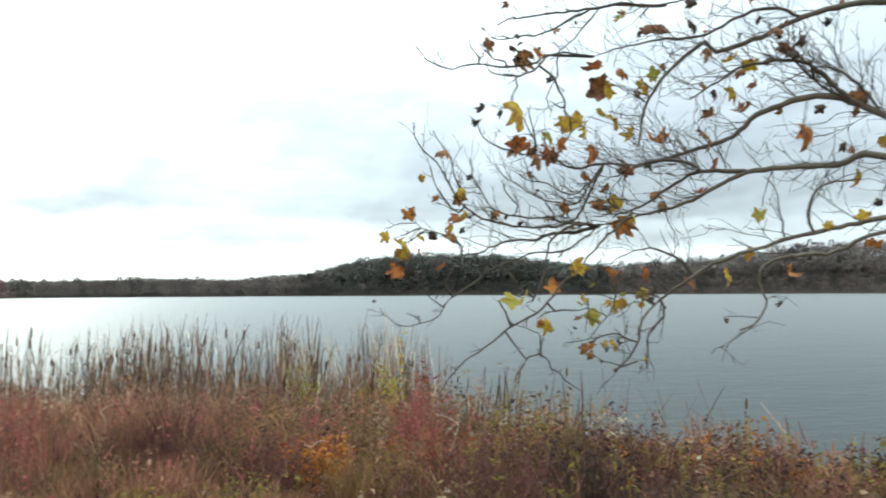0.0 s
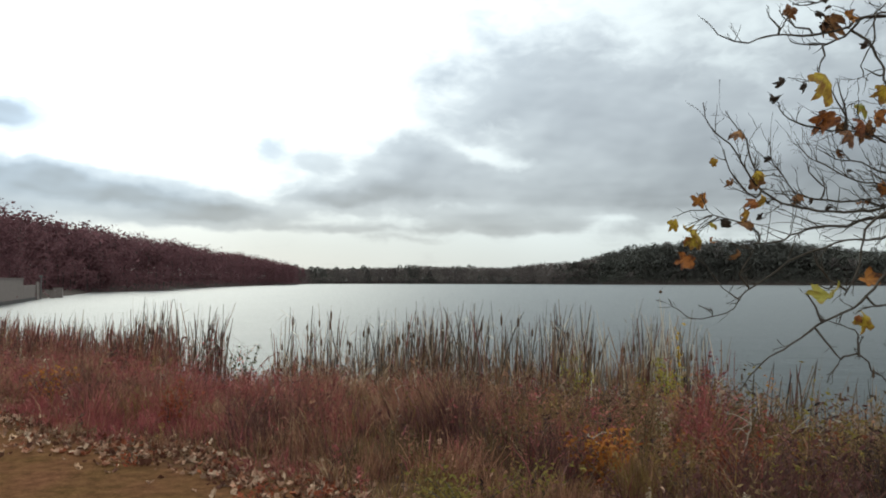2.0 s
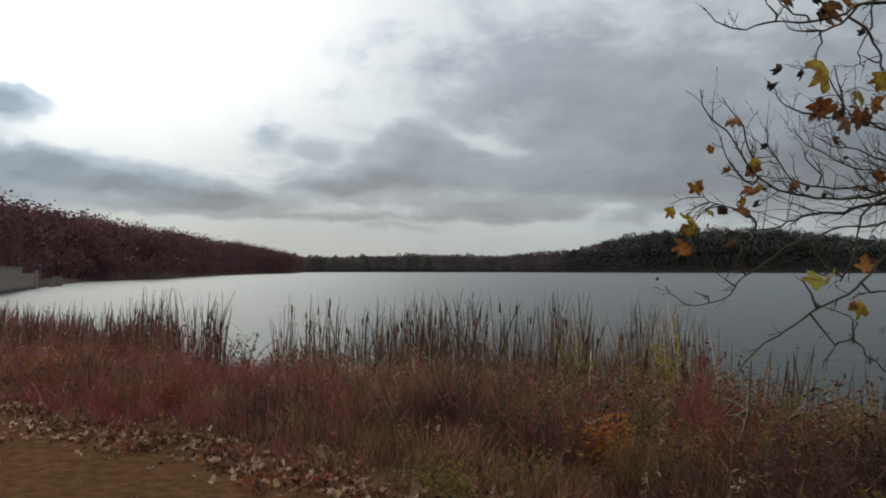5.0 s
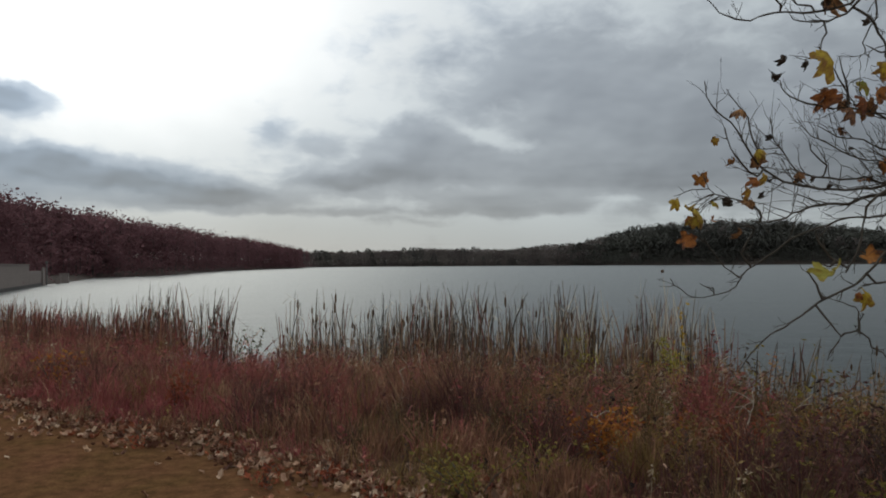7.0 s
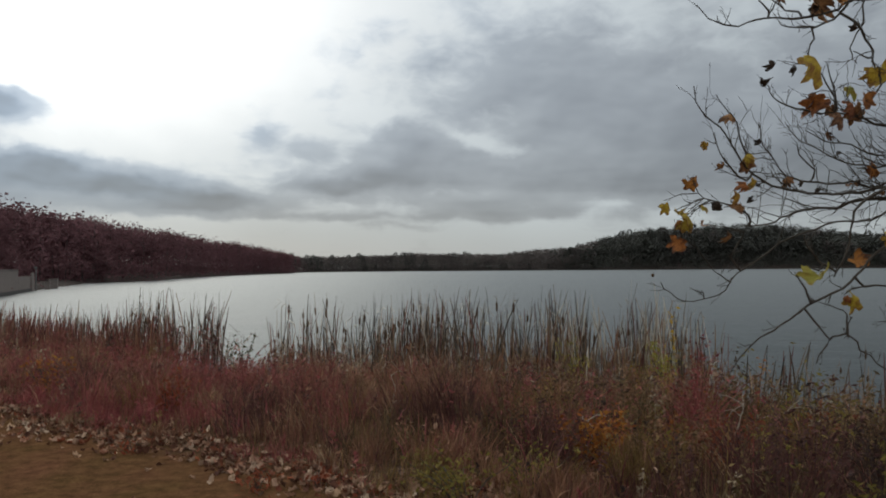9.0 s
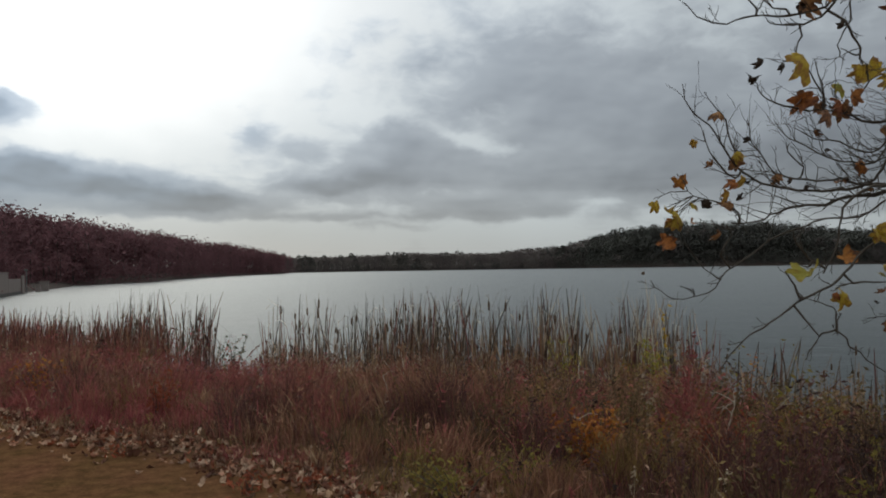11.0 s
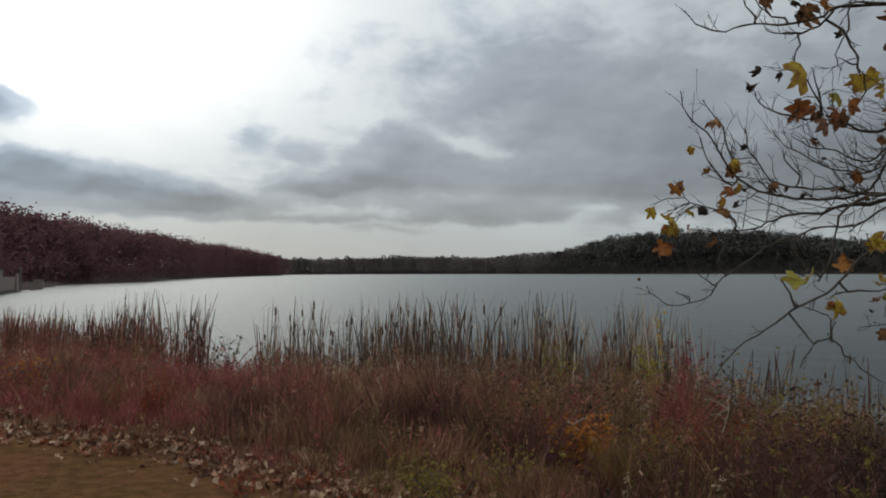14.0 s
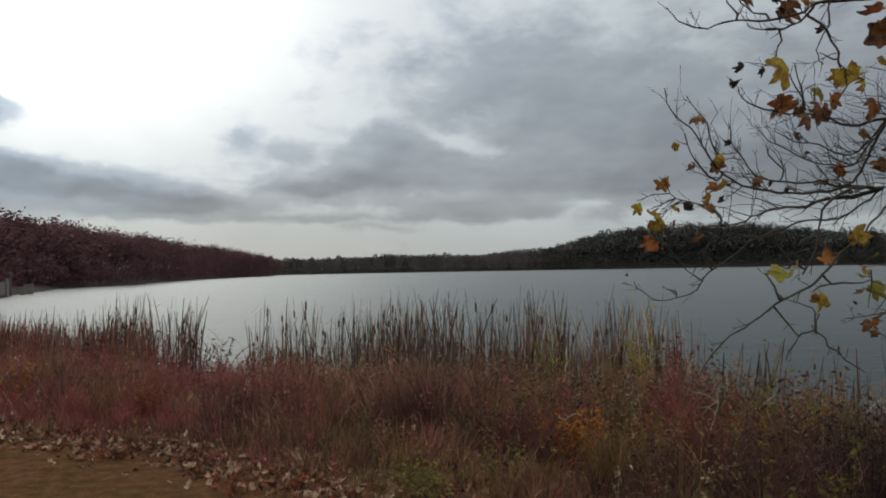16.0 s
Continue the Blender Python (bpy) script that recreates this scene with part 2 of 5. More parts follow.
M_DEAD = surface("dead_wood", even((0.26, 0.21, 0.15), (0.40, 0.34, 0.26), (0.32, 0.26, 0.19)), 6.0, 0.85, 0.4, 70, 0.003)
M_TRUNK = surface("far_trunk", even((0.04, 0.034, 0.032), (0.075, 0.064, 0.058)), 0.6, 0.9, 0.2, 4, 0.05)

M_RED = foliage("rusty_grass", even((0.26, 0.069, 0.073), (0.335, 0.1, 0.092), (0.178, 0.048, 0.058), (0.365, 0.137, 0.107), (0.25, 0.067, 0.075)), spread=3.4, contrast=0.65)
M_TAN = foliage("tan_grass", even((0.28, 0.175, 0.1), (0.20, 0.115, 0.064), (0.40, 0.28, 0.17), (0.22, 0.125, 0.07)), spread=3.0, contrast=0.7)
M_BROWN = foliage("brown_grass", even((0.235, 0.121, 0.078), (0.325, 0.166, 0.1), (0.138, 0.069, 0.054), (0.37, 0.2, 0.12)), spread=3.8, contrast=0.65)
M_OLIVE = foliage("olive_grass", even((0.19, 0.125, 0.05), (0.26, 0.165, 0.062), (0.14, 0.094, 0.042), (0.29, 0.18, 0.075)), spread=3.0, contrast=0.65)
M_DUSK = foliage("dark_red_weed", even((0.11, 0.048, 0.046), (0.15, 0.068, 0.058), (0.07, 0.037, 0.037), (0.175, 0.086, 0.066)), spread=3.4, contrast=0.6)
M_UMBER = foliage("umber_weed", even((0.115, 0.08, 0.044), (0.17, 0.115, 0.056), (0.074, 0.054, 0.035), (0.2, 0.134, 0.056)), spread=3.2, contrast=0.6)
M_NEAR_BLACK = foliage("near_black_weed", even((0.05, 0.033, 0.03), (0.08, 0.05, 0.04), (0.035, 0.025, 0.024)), 0.1)
M_STRAW = foliage("pale_straw", even((0.42, 0.34, 0.23), (0.34, 0.25, 0.16), (0.48, 0.42, 0.32)), 0.3)
M_LAWN_BLADE = foliage("lawn_blade", even((0.108, 0.064, 0.025), (0.15, 0.084, 0.038), (0.082, 0.056, 0.021), (0.155, 0.078, 0.044)))
M_REED = foliage("dry_reed", even((0.03, 0.025, 0.02), (0.15, 0.11, 0.08), (0.04, 0.03, 0.024), (0.10, 0.07, 0.05),  (0.05, 0.04, 0.03), (0.55, 0.46, 0.36), (0.04, 0.03, 0.024), (0.22, 0.145, 0.105), (0.38, 0.29, 0.22), (0.07, 0.052, 0.04), (0.30, 0.20, 0.145), (0.04, 0.03, 0.026), (0.16, 0.11, 0.085), (0.05, 0.038, 0.03)))
M_REED_GREY = foliage("weathered_reed", even((0.05, 0.043, 0.037), (0.13, 0.112, 0.095), (0.03, 0.027, 0.025), (0.30, 0.26, 0.215), (0.07, 0.058, 0.05), (0.2, 0.16, 0.13)), 0.12)
M_REED_TIP = foliage("bleached_reed_tip", even((0.5, 0.45, 0.37), (0.62, 0.57, 0.49), (0.42, 0.35, 0.28)), 0.25)
M_REED_RED = foliage("reddish_reed", even((0.17, 0.058, 0.055), (0.25, 0.11, 0.085), (0.09, 0.036, 0.036), (0.21, 0.078, 0.064)))
M_HEAD = surface("cattail_head", even((0.07, 0.04, 0.022), (0.12, 0.07, 0.04)), 12, 0.95, 0.6, 120, 0.004)


def tree_leaf(name, stops, blotch, through_light):
    """An autumn leaf: a colour of its own, browned towards the rim and in blotches, with paler veins."""
    m, n, p = material(name)
    tree = m.node_tree
    at = tree.nodes.new("ShaderNodeTexCoord").outputs["Object"]
    own = tree.nodes.new("ShaderNodeObjectInfo").outputs["Random"]
    shift = n.add("ShaderNodeVectorMath")
    shift.operation = "ADD"
    n.put(at, shift.inputs[0])
    n.put(n.vec(n.math("MULTIPLY", own, 37.0), n.math("MULTIPLY", own, 19.0), 0.0), shift.inputs[1])
    col = n.ramp(own, stops)
    middle = n.add("ShaderNodeVectorMath")
    middle.operation = "DISTANCE"
    n.put(at, middle.inputs[0])
    middle.inputs[1].default_value = (0.0, 0.5, 0.0)
    rim = n.math("MULTIPLY", n.math("SUBTRACT", middle.outputs["Value"], 0.25), 1.1)
    spot = n.math("ADD", n.math("MULTIPLY", n.math("SUBTRACT", n.noise(shift.outputs[0], 3.2, 5, 0.6), 0.46), 4.2), rim, clamp=True)
    col = n.mix(spot, col, blotch)
    col = n.mix(0.5, col, n.ramp(n.noise(shift.outputs[0], 11, 4, 0.6), [(0.3, (0.55, 0.5, 0.45)), (0.7, (1.3, 1.3, 1.25))]), "MULTIPLY")
    n.put(col, p.inputs["Base Color"])
    p.inputs["Roughness"].default_value = 0.6
    p.inputs["Specular IOR Level"].default_value = 0.15
    n.put(n.add("ShaderNodeBump", Strength=0.5, Distance=0.02, Height=n.noise(shift.outputs[0], 7, 4)).outputs[0], p.inputs["Normal"])
    t = n.add("ShaderNodeBsdfTranslucent", Color=col)
    mix = tree.nodes.new("ShaderNodeMixShader")
    mix.inputs[0].default_value = through_light
    n.put(p.outputs[0], mix.inputs[1])
    n.put(t.outputs[0], mix.inputs[2])
    n.put(mix.outputs[0], tree.nodes["Material Output"].inputs[0])
    return m


M_YELLOW = tree_leaf("yellow_leaf", even((0.46, 0.33, 0.045), (0.54, 0.38, 0.05), (0.36, 0.28, 0.045), (0.46, 0.25, 0.045)), (0.24, 0.12, 0.04), 0.32)
M_ORANGE = tree_leaf("orange_leaf", even((0.36, 0.13, 0.04), (0.44, 0.20, 0.05), (0.28, 0.085, 0.035)), (0.12, 0.05, 0.03), 0.28)
M_RUST = tree_leaf("brown_leaf", even((0.26, 0.12, 0.055), (0.33, 0.17, 0.07), (0.20, 0.085, 0.045)), (0.07, 0.035, 0.025), 0.2)
M_DARK = tree_leaf("withered_leaf", even((0.055, 0.04, 0.03), (0.10, 0.07, 0.05)), (0.03, 0.024, 0.02), 0.12)
M_GREEN = tree_leaf("green_yellow_leaf", even((0.24, 0.26, 0.045), (0.34, 0.30, 0.06)), (0.30, 0.20, 0.05), 0.3)
M_LITTER = foliage("fallen_leaf", even((0.26, 0.14, 0.09), (0.12, 0.05, 0.035), (0.58, 0.44, 0.32), (0.26, 0.075, 0.035), (0.42, 0.27, 0.17), (0.16, 0.07, 0.045)), 0.1, 0.7, False, 9)
M_LITTER_MIX = foliage("leaf_litter", even((0.17, 0.085, 0.055), (0.08, 0.034, 0.025), (0.54, 0.39, 0.28), (0.22, 0.064, 0.032), (0.12, 0.052, 0.035), (0.10, 0.045, 0.03), (0.40, 0.25, 0.17), (0.24, 0.125, 0.08)), 0.1, 0.7, True, 3)
M_SHRUB_Y = foliage("shrub_yellow_green", even((0.38, 0.33, 0.06), (0.28, 0.26, 0.05), (0.48, 0.37, 0.08)), 0.45)
M_SHRUB_L = foliage("low_weed_green", even((0.23, 0.185, 0.05), (0.16, 0.132, 0.04), (0.31, 0.23, 0.06)), 0.35)
M_SHRUB_G = foliage("sapling_yellow", even((0.55, 0.36, 0.05), (0.50, 0.30, 0.04)), 0.45)
M_SHRUB_O = foliage("shrub_orange", even((0.40, 0.15, 0.035), (0.28, 0.09, 0.03), (0.44, 0.21, 0.045)), 0.35)
M_SHRUB_D = foliage("shrub_dark", even((0.05, 0.06, 0.03), (0.08, 0.07, 0.035)), 0.25)
M_SHRUB_R = foliage("shrub_red", even((0.28, 0.075, 0.04), (0.20, 0.06, 0.035)), 0.35)
# these three crown colours are lightened to stand in for haze
M_WOOD_RED = foliage("autumn_crowns", even((0.18, 0.09, 0.102), (0.195, 0.091, 0.102), (0.175, 0.09, 0.102), (0.19, 0.097, 0.105), (0.18, 0.093, 0.102)), 0.5, 0.8, True, 0.1)
M_WOOD_FAR = foliage("bare_crowns", even((0.178, 0.152, 0.148), (0.192, 0.16, 0.152), (0.178, 0.154, 0.148), (0.186, 0.156, 0.147)), 0.5, 0.8, True, 0.05)
M_PINE = foliage("pine_crowns", even((0.094, 0.096, 0.087), (0.102, 0.102, 0.091), (0.106, 0.104, 0.093), (0.098, 0.098, 0.087)), 0.15, 0.8, True, 0.02)

mw, nw, pw = material("lake_water")
at = mw.node_tree.nodes.new("ShaderNodeTexCoord").outputs["Object"]
stretch = nw.add("ShaderNodeMapping", Vector=at)
stretch.inputs["Scale"].default_value = (0.55, 1.0, 1.0)
ripple = nw.math("ADD", nw.noise(stretch.outputs[0], 3.2, 4, 0.6), nw.math("MULTIPLY", nw.noise(stretch.outputs[0], 0.45, 3, 0.5), 1.6))
body = nw.ramp(nw.noise(at, 0.02, 3), [(0.3, (0.018, 0.026, 0.028)), (0.7, (0.03, 0.036, 0.036))])
wave = nw.add("ShaderNodeBump", Strength=0.32, Distance=0.06, Height=ripple).outputs[0]
deep = nw.add("ShaderNodeBsdfDiffuse", Color=body)
gloss = nw.add("ShaderNodeBsdfGlossy", Color=(0.405, 0.412, 0.408, 1), Roughness=0.28, Normal=wave)
edge_on = nw.add("ShaderNodeFresnel", IOR=1.333, Normal=wave)
blend = mw.node_tree.nodes.new("ShaderNodeMixShader")
nw.put(edge_on.outputs[0], blend.inputs[0])
nw.put(deep.outputs[0], blend.inputs[1])
nw.put(gloss.outputs[0], blend.inputs[2])
nw.put(blend.outputs[0], mw.node_tree.nodes["Material Output"].inputs[0])

# ---------------------------------------------------------------- the lie of the land
WATER = -0.7
SHORE_X = (-120, -60, -48, -40, -28, -18, -10, -4.6, 0, 3.2, 4.6, 5.4, 6.1, 6.7, 7.1, 7.8, 8.6, 12, 20, 60)
SHORE_Y = (300, 130, 92, 66, 45, 30, 22.5, 18.8, 17.4, 15.6, 14.0, 12.8, 11.7, 10.7, 9.8, 8.9, 8.2, 6.0, 2.0, -20)
# far shore: azimuth to the right in degrees, its distance, and the height of the tree line over the eye's level (as a slope)
FAR_AZ = (-180, -80, -50, -36, -30.5, -27, -24, -20.5, -19.4, -17, -13, -11.2, -10.3, -6, 0, 4, 6.7, 9.1, 11, 12.6, 15, 18.2, 23.5, 27.5, 31, 35, 38.7, 42, 45.5, 60, 100, 180)
FAR_R = (30, 45, 52, 62, 84, 138, 165, 186, 196, 270, 400, 440, 600, 640, 640, 640, 630, 620, 610, 600, 590, 590, 590, 590, 590, 590, 590, 590, 580, 400, 90, 30)
FAR_S = (.1, .1, .1, .095, .086, .076, .064, .053, .050, .041, .029, .022, .0172, .019, .021, .019, .0252, .026, .0362, .0432, .0495, .0525, .049, .038, .036, .041, .047, .056, .057, .06, .1, .1)
EYE = 1.6


def smooth(v):
    v = np.clip(v, 0, 1)
    return v * v * (3 - 2 * v)


def shore_y(x):
    return np.interp(x, SHORE_X, SHORE_Y)


def lawn_y(x):
    """The lawn's edge; the meadow begins beyond it."""
    return 5.9 - 0.73 * (x + 0.95) + 0.18 * np.sin(x * 2.1) + 0.1 * np.sin(x * 5.3 + 1)


def land(x, y):
    """The height of the ground."""
    x, y = np.asarray(x, float), np.asarray(y, float)
    r, a = np.hypot(x, y), np.degrees(np.arctan2(x, y))
    inland = shore_y(x) - y
    near = WATER - 0.06 + (0.06 - WATER) * smooth(inland / 10.0)
    near = near + 0.025 * np.sin(x * 1.7 + y * 0.6) * np.sin(y * 1.3 - x * 0.4)
    bed = np.maximum(WATER - 0.06 + inland * 0.25, WATER - 2.5)
    far_r, slope = np.interp(a, FAR_AZ, FAR_R), np.interp(a, FAR_AZ, FAR_S)
    beyond = r - far_r
    crest = np.maximum(EYE + slope * (far_r + 95) - 13.5, 0.5)
    hill = WATER + np.clip(beyond * 0.25, -2.0, 0.9) + crest * smooth(beyond / 95)
    z = np.where(inland > 0, near, np.maximum(bed, np.where(beyond > -8, hill, -9)))
    return z


def mesh_of(name, verts, faces, mats, index=None, shade=False):
    me = bpy.data.meshes.new(name)
    me.from_pydata(np.asarray(verts, float).tolist(), [], faces if isinstance(faces, list) else faces.tolist())
    for m in mats if isinstance(mats, (list, tuple)) else [mats]:
        me.materials.append(m)
    if index is not None:
        me.polygons.foreach_set("material_index", np.asarray(index, np.int32))
    if shade:
        me.polygons.foreach_set("use_smooth", np.ones(len(me.polygons), bool))
    me.update()
    return me


def part(name, me, parent, label="", m=None):
    ob = new(name, me)
    ob.parent = parent
    if m is not None:
        ob.matrix_basis = m
    return tagged(ob, label)


def empty(name, m, label, category, group="", kind=""):
    ob = new(name)
    ob.empty_display_size = 0.05
    ob.matrix_basis = m
    return tagged(ob, label, category, group, kind)


# ground: one sheet in rings round the walk, out to the horizon
rings = np.concatenate([np.arange(0, 40, 0.4), np.arange(40, 120, 2.0), np.geomspace(120, 1000, 70), np.geomspace(1100, 3500, 8)])
turns = np.radians(np.concatenate([np.arange(-180, -62, 6.0), np.arange(-62, 62, 0.75), np.arange(62, 180, 6.0)]))
rr, tt = np.meshgrid(rings, turns, indexing="ij")
gx, gy = rr * np.sin(tt), rr * np.cos(tt)
gz = land(gx, gy)
nr, na = rr.shape
i, j = np.meshgrid(np.arange(nr - 1), np.arange(na), indexing="ij")
quads = np.stack([i * na + j, i * na + (j + 1) % na, (i + 1) * na + (j + 1) % na, (i + 1) * na + j], -1).reshape(-1, 4)
fx, fy = gx[:-1].ravel(), gy[:-1].ravel()
which = np.where(np.hypot(fx, fy) > 60, 1, 0)
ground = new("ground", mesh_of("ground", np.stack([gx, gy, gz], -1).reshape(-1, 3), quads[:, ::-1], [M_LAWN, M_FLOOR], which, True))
tagged(ground, "mown autumn grass bank sloping to a lake, wooded beyond", "ground", kind="structure")

lake = new("water", mesh_of("water", [(-400, -30, WATER), (700, -30, WATER), (700, 760, WATER), (-400, 760, WATER)], [[0, 1, 2, 3]], mw))
tagged(lake, "calm grey lake with fine ripples under cloud", "lake", kind="structure")


# ---------------------------------------------------------------- woods on the far shores
def crown_cloud(rng, count, low, wide, leaf):
    """Small tilted leaf clumps through an uneven round crown with bays and bulges, and undergrowth below it; a unit tree stands on z = 0 and is 1 high."""
    d = rng.normal(size=(count, 3))
    d /= np.linalg.norm(d, axis=1, keepdims=True)
    shift = Vector(rng.uniform(-50, 50, 3))
    bulge = np.array([0.80 + 0.40 * noise.noise(Vector(p) * 1.6 + shift) + 0.24 * noise.noise(Vector(p) * 3.6 + shift) for p in d])
    reach = bulge * rng.uniform(0.3, 1.0, count) ** 0.6
    c = d * reach[:, None] * (wide, wide, (1 - low) / 2) + (0, 0, (1 + low) / 2)
    c[:, 2] = np.minimum(c[:, 2], 0.985)
    skirt = np.arange(count) % 3 == 0
    under = np.stack([rng.normal(0, wide * 0.7, count), rng.normal(0, wide * 0.7, count), rng.uniform(-0.03, 0.55, count)], -1)
    c = np.where(skirt[:, None], under, c)
    a = rng.normal(size=(count, 3))
    a /= np.linalg.norm(a, axis=1, keepdims=True)
    b = np.cross(a, rng.normal(size=(count, 3)))
    b /= np.linalg.norm(b, axis=1, keepdims=True)
    a, b = a * leaf * rng.uniform(0.6, 1.3, (count, 1)), b * leaf * rng.uniform(0.5, 1.0, (count, 1))
    v = np.stack([c - a, c - b, c + a * 0.9, c + b * 1.1], 1).reshape(-1, 3)
    return list(v), [(k, k + 1, k + 2, k + 3) for k in range(0, 4 * count, 4)]


def pine_cloud(rng, count, leaf):
    v, f = [], []
    for _ in range(count):
        h = rng.uniform(0.06, 1.0)
        reach = 0.03 + 0.24 * (1 - h) ** 0.6 * rng.uniform(0.5, 1.15)
        t = rng.uniform(0, 6.283)
        c = np.array((math.cos(t) * reach, math.sin(t) * reach, h - 0.25 * reach))
        a = np.array((math.cos(t), math.sin(t), rng.uniform(-0.3, 0.3)))
        b = np.cross(a, rng.normal(size=3))
        b /= np.linalg.norm(b)
        k = len(v)
        v += [c - a * leaf, c - b * leaf * 0.6, c + a * leaf, c + b * leaf * 0.6]
        f.append((k, k + 1, k + 2, k + 3))
    return v, f


def with_trunk(vf, rng, radius=0.012, top=0.8):
    """Adds a tapered trunk and a few limbs of three sides."""
    v, f = list(vf[0]), list(vf[1])
    leaves = len(f)

    def stick(p, q, r0, r1):
        k = len(v)
        for c, r in ((p, r0), (q, r1)):
            for t in (0, 2.1, 4.2):
                v.append(np.array(c) + (math.cos(t) * r, math.sin(t) * r, 0))
        for s in range(3):
            f.append((k + s, k + (s + 1) % 3, k + 3 + (s + 1) % 3, k + 3 + s))

    lean = rng.normal(0, 0.02, 2)
    stick((0, 0, -0.08), (lean[0], lean[1], top), radius, radius * 0.3)
    for _ in range(4):
        h, t, l = rng.uniform(0.35, 0.7), rng.uniform(0, 6.28), rng.uniform(0.1, 0.2)
        stick((lean[0] * h, lean[1] * h, h), (math.cos(t) * l, math.sin(t) * l, h + rng.uniform(0.1, 0.2)), radius * 0.45, radius * 0.1)
    return np.array(v), f, leaves


def woods(name, label, a0, a1, spacing, rows, depth, kinds, mats, seed, lift=1.0, close=()):
    """Trees side by side along a far shore and up the slope behind it."""
    rng = np.random.default_rng(seed)
    verts, faces, index, normals, base = [], [], [], [], 0
    for row in range(rows):
        back = 1.5 + depth * (row / max(1, rows - 1)) ** 1.2
        a = a0
        while a < a1:
            r0 = np.interp(a, FAR_AZ, FAR_R) + back + rng.uniform(-3, 3) + (6 if a < -25 else 0)
            x, y = r0 * math.sin(radians(a)), r0 * math.cos(radians(a))
            g = float(land(x, y))
            top = EYE + lift * np.interp(a, FAR_AZ, FAR_S) * r0 * (rng.uniform(0.88, 1.0) if rng.random() < 0.8 else rng.uniform(1.0, 1.05))
            tall = min(max(top - g, 4.5), 18) if row > 1 else min(max(top - g, 4.0), 12) * (rng.uniform(0.3, 0.55) if row == 0 else rng.uniform(0.75, 1))
            k = kinds[rng.choice(len(kinds))]
            if len(close) and r0 < 125:
                k = close[rng.choice(len(close))]
            v, f, leaves = k[0]
            turn = rng.uniform(0, 6.283)
            c, s = math.cos(turn) * tall, math.sin(turn) * tall
            w = rng.uniform(1.1, 1.5)
            vv = np.stack([(v[:, 0] * c - v[:, 1] * s) * w + x, (v[:, 0] * s + v[:, 1] * c) * w + y, v[:, 2] * tall + g], -1)
            verts.append(vv)
            out = (vv - (x, y, g + tall * 0.45)) / tall
            normals.append(out / (np.linalg.norm(out, axis=1, keepdims=True) + 1e-6) + (0, 0, 2.2))
            faces += [tuple(q + base for q in face) for face in f]
            index += [k[1]] * leaves + [len(mats) - 1] * (len(f) - leaves)
            base += len(vv)
            a += math.degrees(spacing * (0.55 if row == 0 else 1) * rng.uniform(0.7, 1.3) / r0)
    verts = np.concatenate(verts)
    me = mesh_of(name, verts, faces, mats, index, True)
    soft = rng.normal(0, 0.12, verts.shape) + np.concatenate(normals)
    me.normals_split_custom_set_from_vertices(soft / np.linalg.norm(soft, axis=1, keepdims=True))
    ob = new(name, me)
    return tagged(ob, label, "woods", kind="stuff")


rng0 = np.random.default_rng(4)
CLOSE = [with_trunk(crown_cloud(rng0, 4800, 0.2, 0.32, 0.0098), rng0) for _ in range(4)]
LEAFY = [with_trunk(crown_cloud(rng0, 1150, 0.2, 0.32, 0.019), rng0) for _ in range(6)]
SPARSE = [with_trunk(crown_cloud(rng0, 900, 0.25, 0.31, 0.019), rng0) for _ in range(5)]
FAR = [with_trunk(crown_cloud(rng0, 340, 0.2, 0.31, 0.031), rng0) for _ in range(6)]
THIN = [with_trunk(crown_cloud(rng0, 290, 0.2, 0.31, 0.033), rng0) for _ in range(5)]
PINES = [with_trunk(pine_cloud(rng0, 420, 0.036), rng0, 0.01, 0.9) for _ in range(1)]
woods("woods_reddish", "dark reddish-brown autumn woods along the lake shore", -38, -10.6, 4.2, 7, 85,
      [(k, 0) for k in LEAFY] * 2 + [(k, 0) for k in SPARSE], [M_WOOD_RED, M_TRUNK], 11, 1.045, [(k, 0) for k in CLOSE])
woods("woods_distant", "low grey-brown leafless woods on the distant shore", -10.9, 10.5, 4.2, 6, 70,
      [(k, 0) for k in THIN] + [(PINES[0], 1)], [M_WOOD_FAR, M_PINE, M_TRUNK], 12)
woods("woods_pine", "dark green pine woods on a low hill across the lake", 8.6, 30, 5.0, 8, 100,
      [(PINES[0], 0)] + [(k, 0) for k in FAR] * 2 + [(FAR[3], 1)], [M_PINE, M_WOOD_FAR, M_TRUNK], 13)
woods("woods_mixed", "brown mixed woods on the hill across the lake", 29, 50, 4.8, 6, 95,
      [(k, 0) for k in FAR] + [(PINES[0], 1)], [M_WOOD_FAR, M_PINE, M_TRUNK], 14)


# ---------------------------------------------------------------- concrete wall by the water
def box_bm(bm, lo, hi):
    made = bmesh.ops.create_cube(bm, size=1.0, matrix=Matrix.Translation([(a + b) / 2 for a, b in zip(lo, hi)]) @ Matrix.Diagonal([b - a for a, b in zip(lo, hi)] + [1]))
    return made["verts"]


def box_mesh(name, lo, hi, mat, bevel=0.03):
    bm = bmesh.new()
    box_bm(bm, lo, hi)
    bmesh.ops.bevel(bm, geom=bm.edges[:], offset=bevel, segments=2, affect="EDGES")
    me = bpy.data.meshes.new(name)
    bm.to_mesh(me)
    bm.free()
    me.materials.append(mat)
    return me


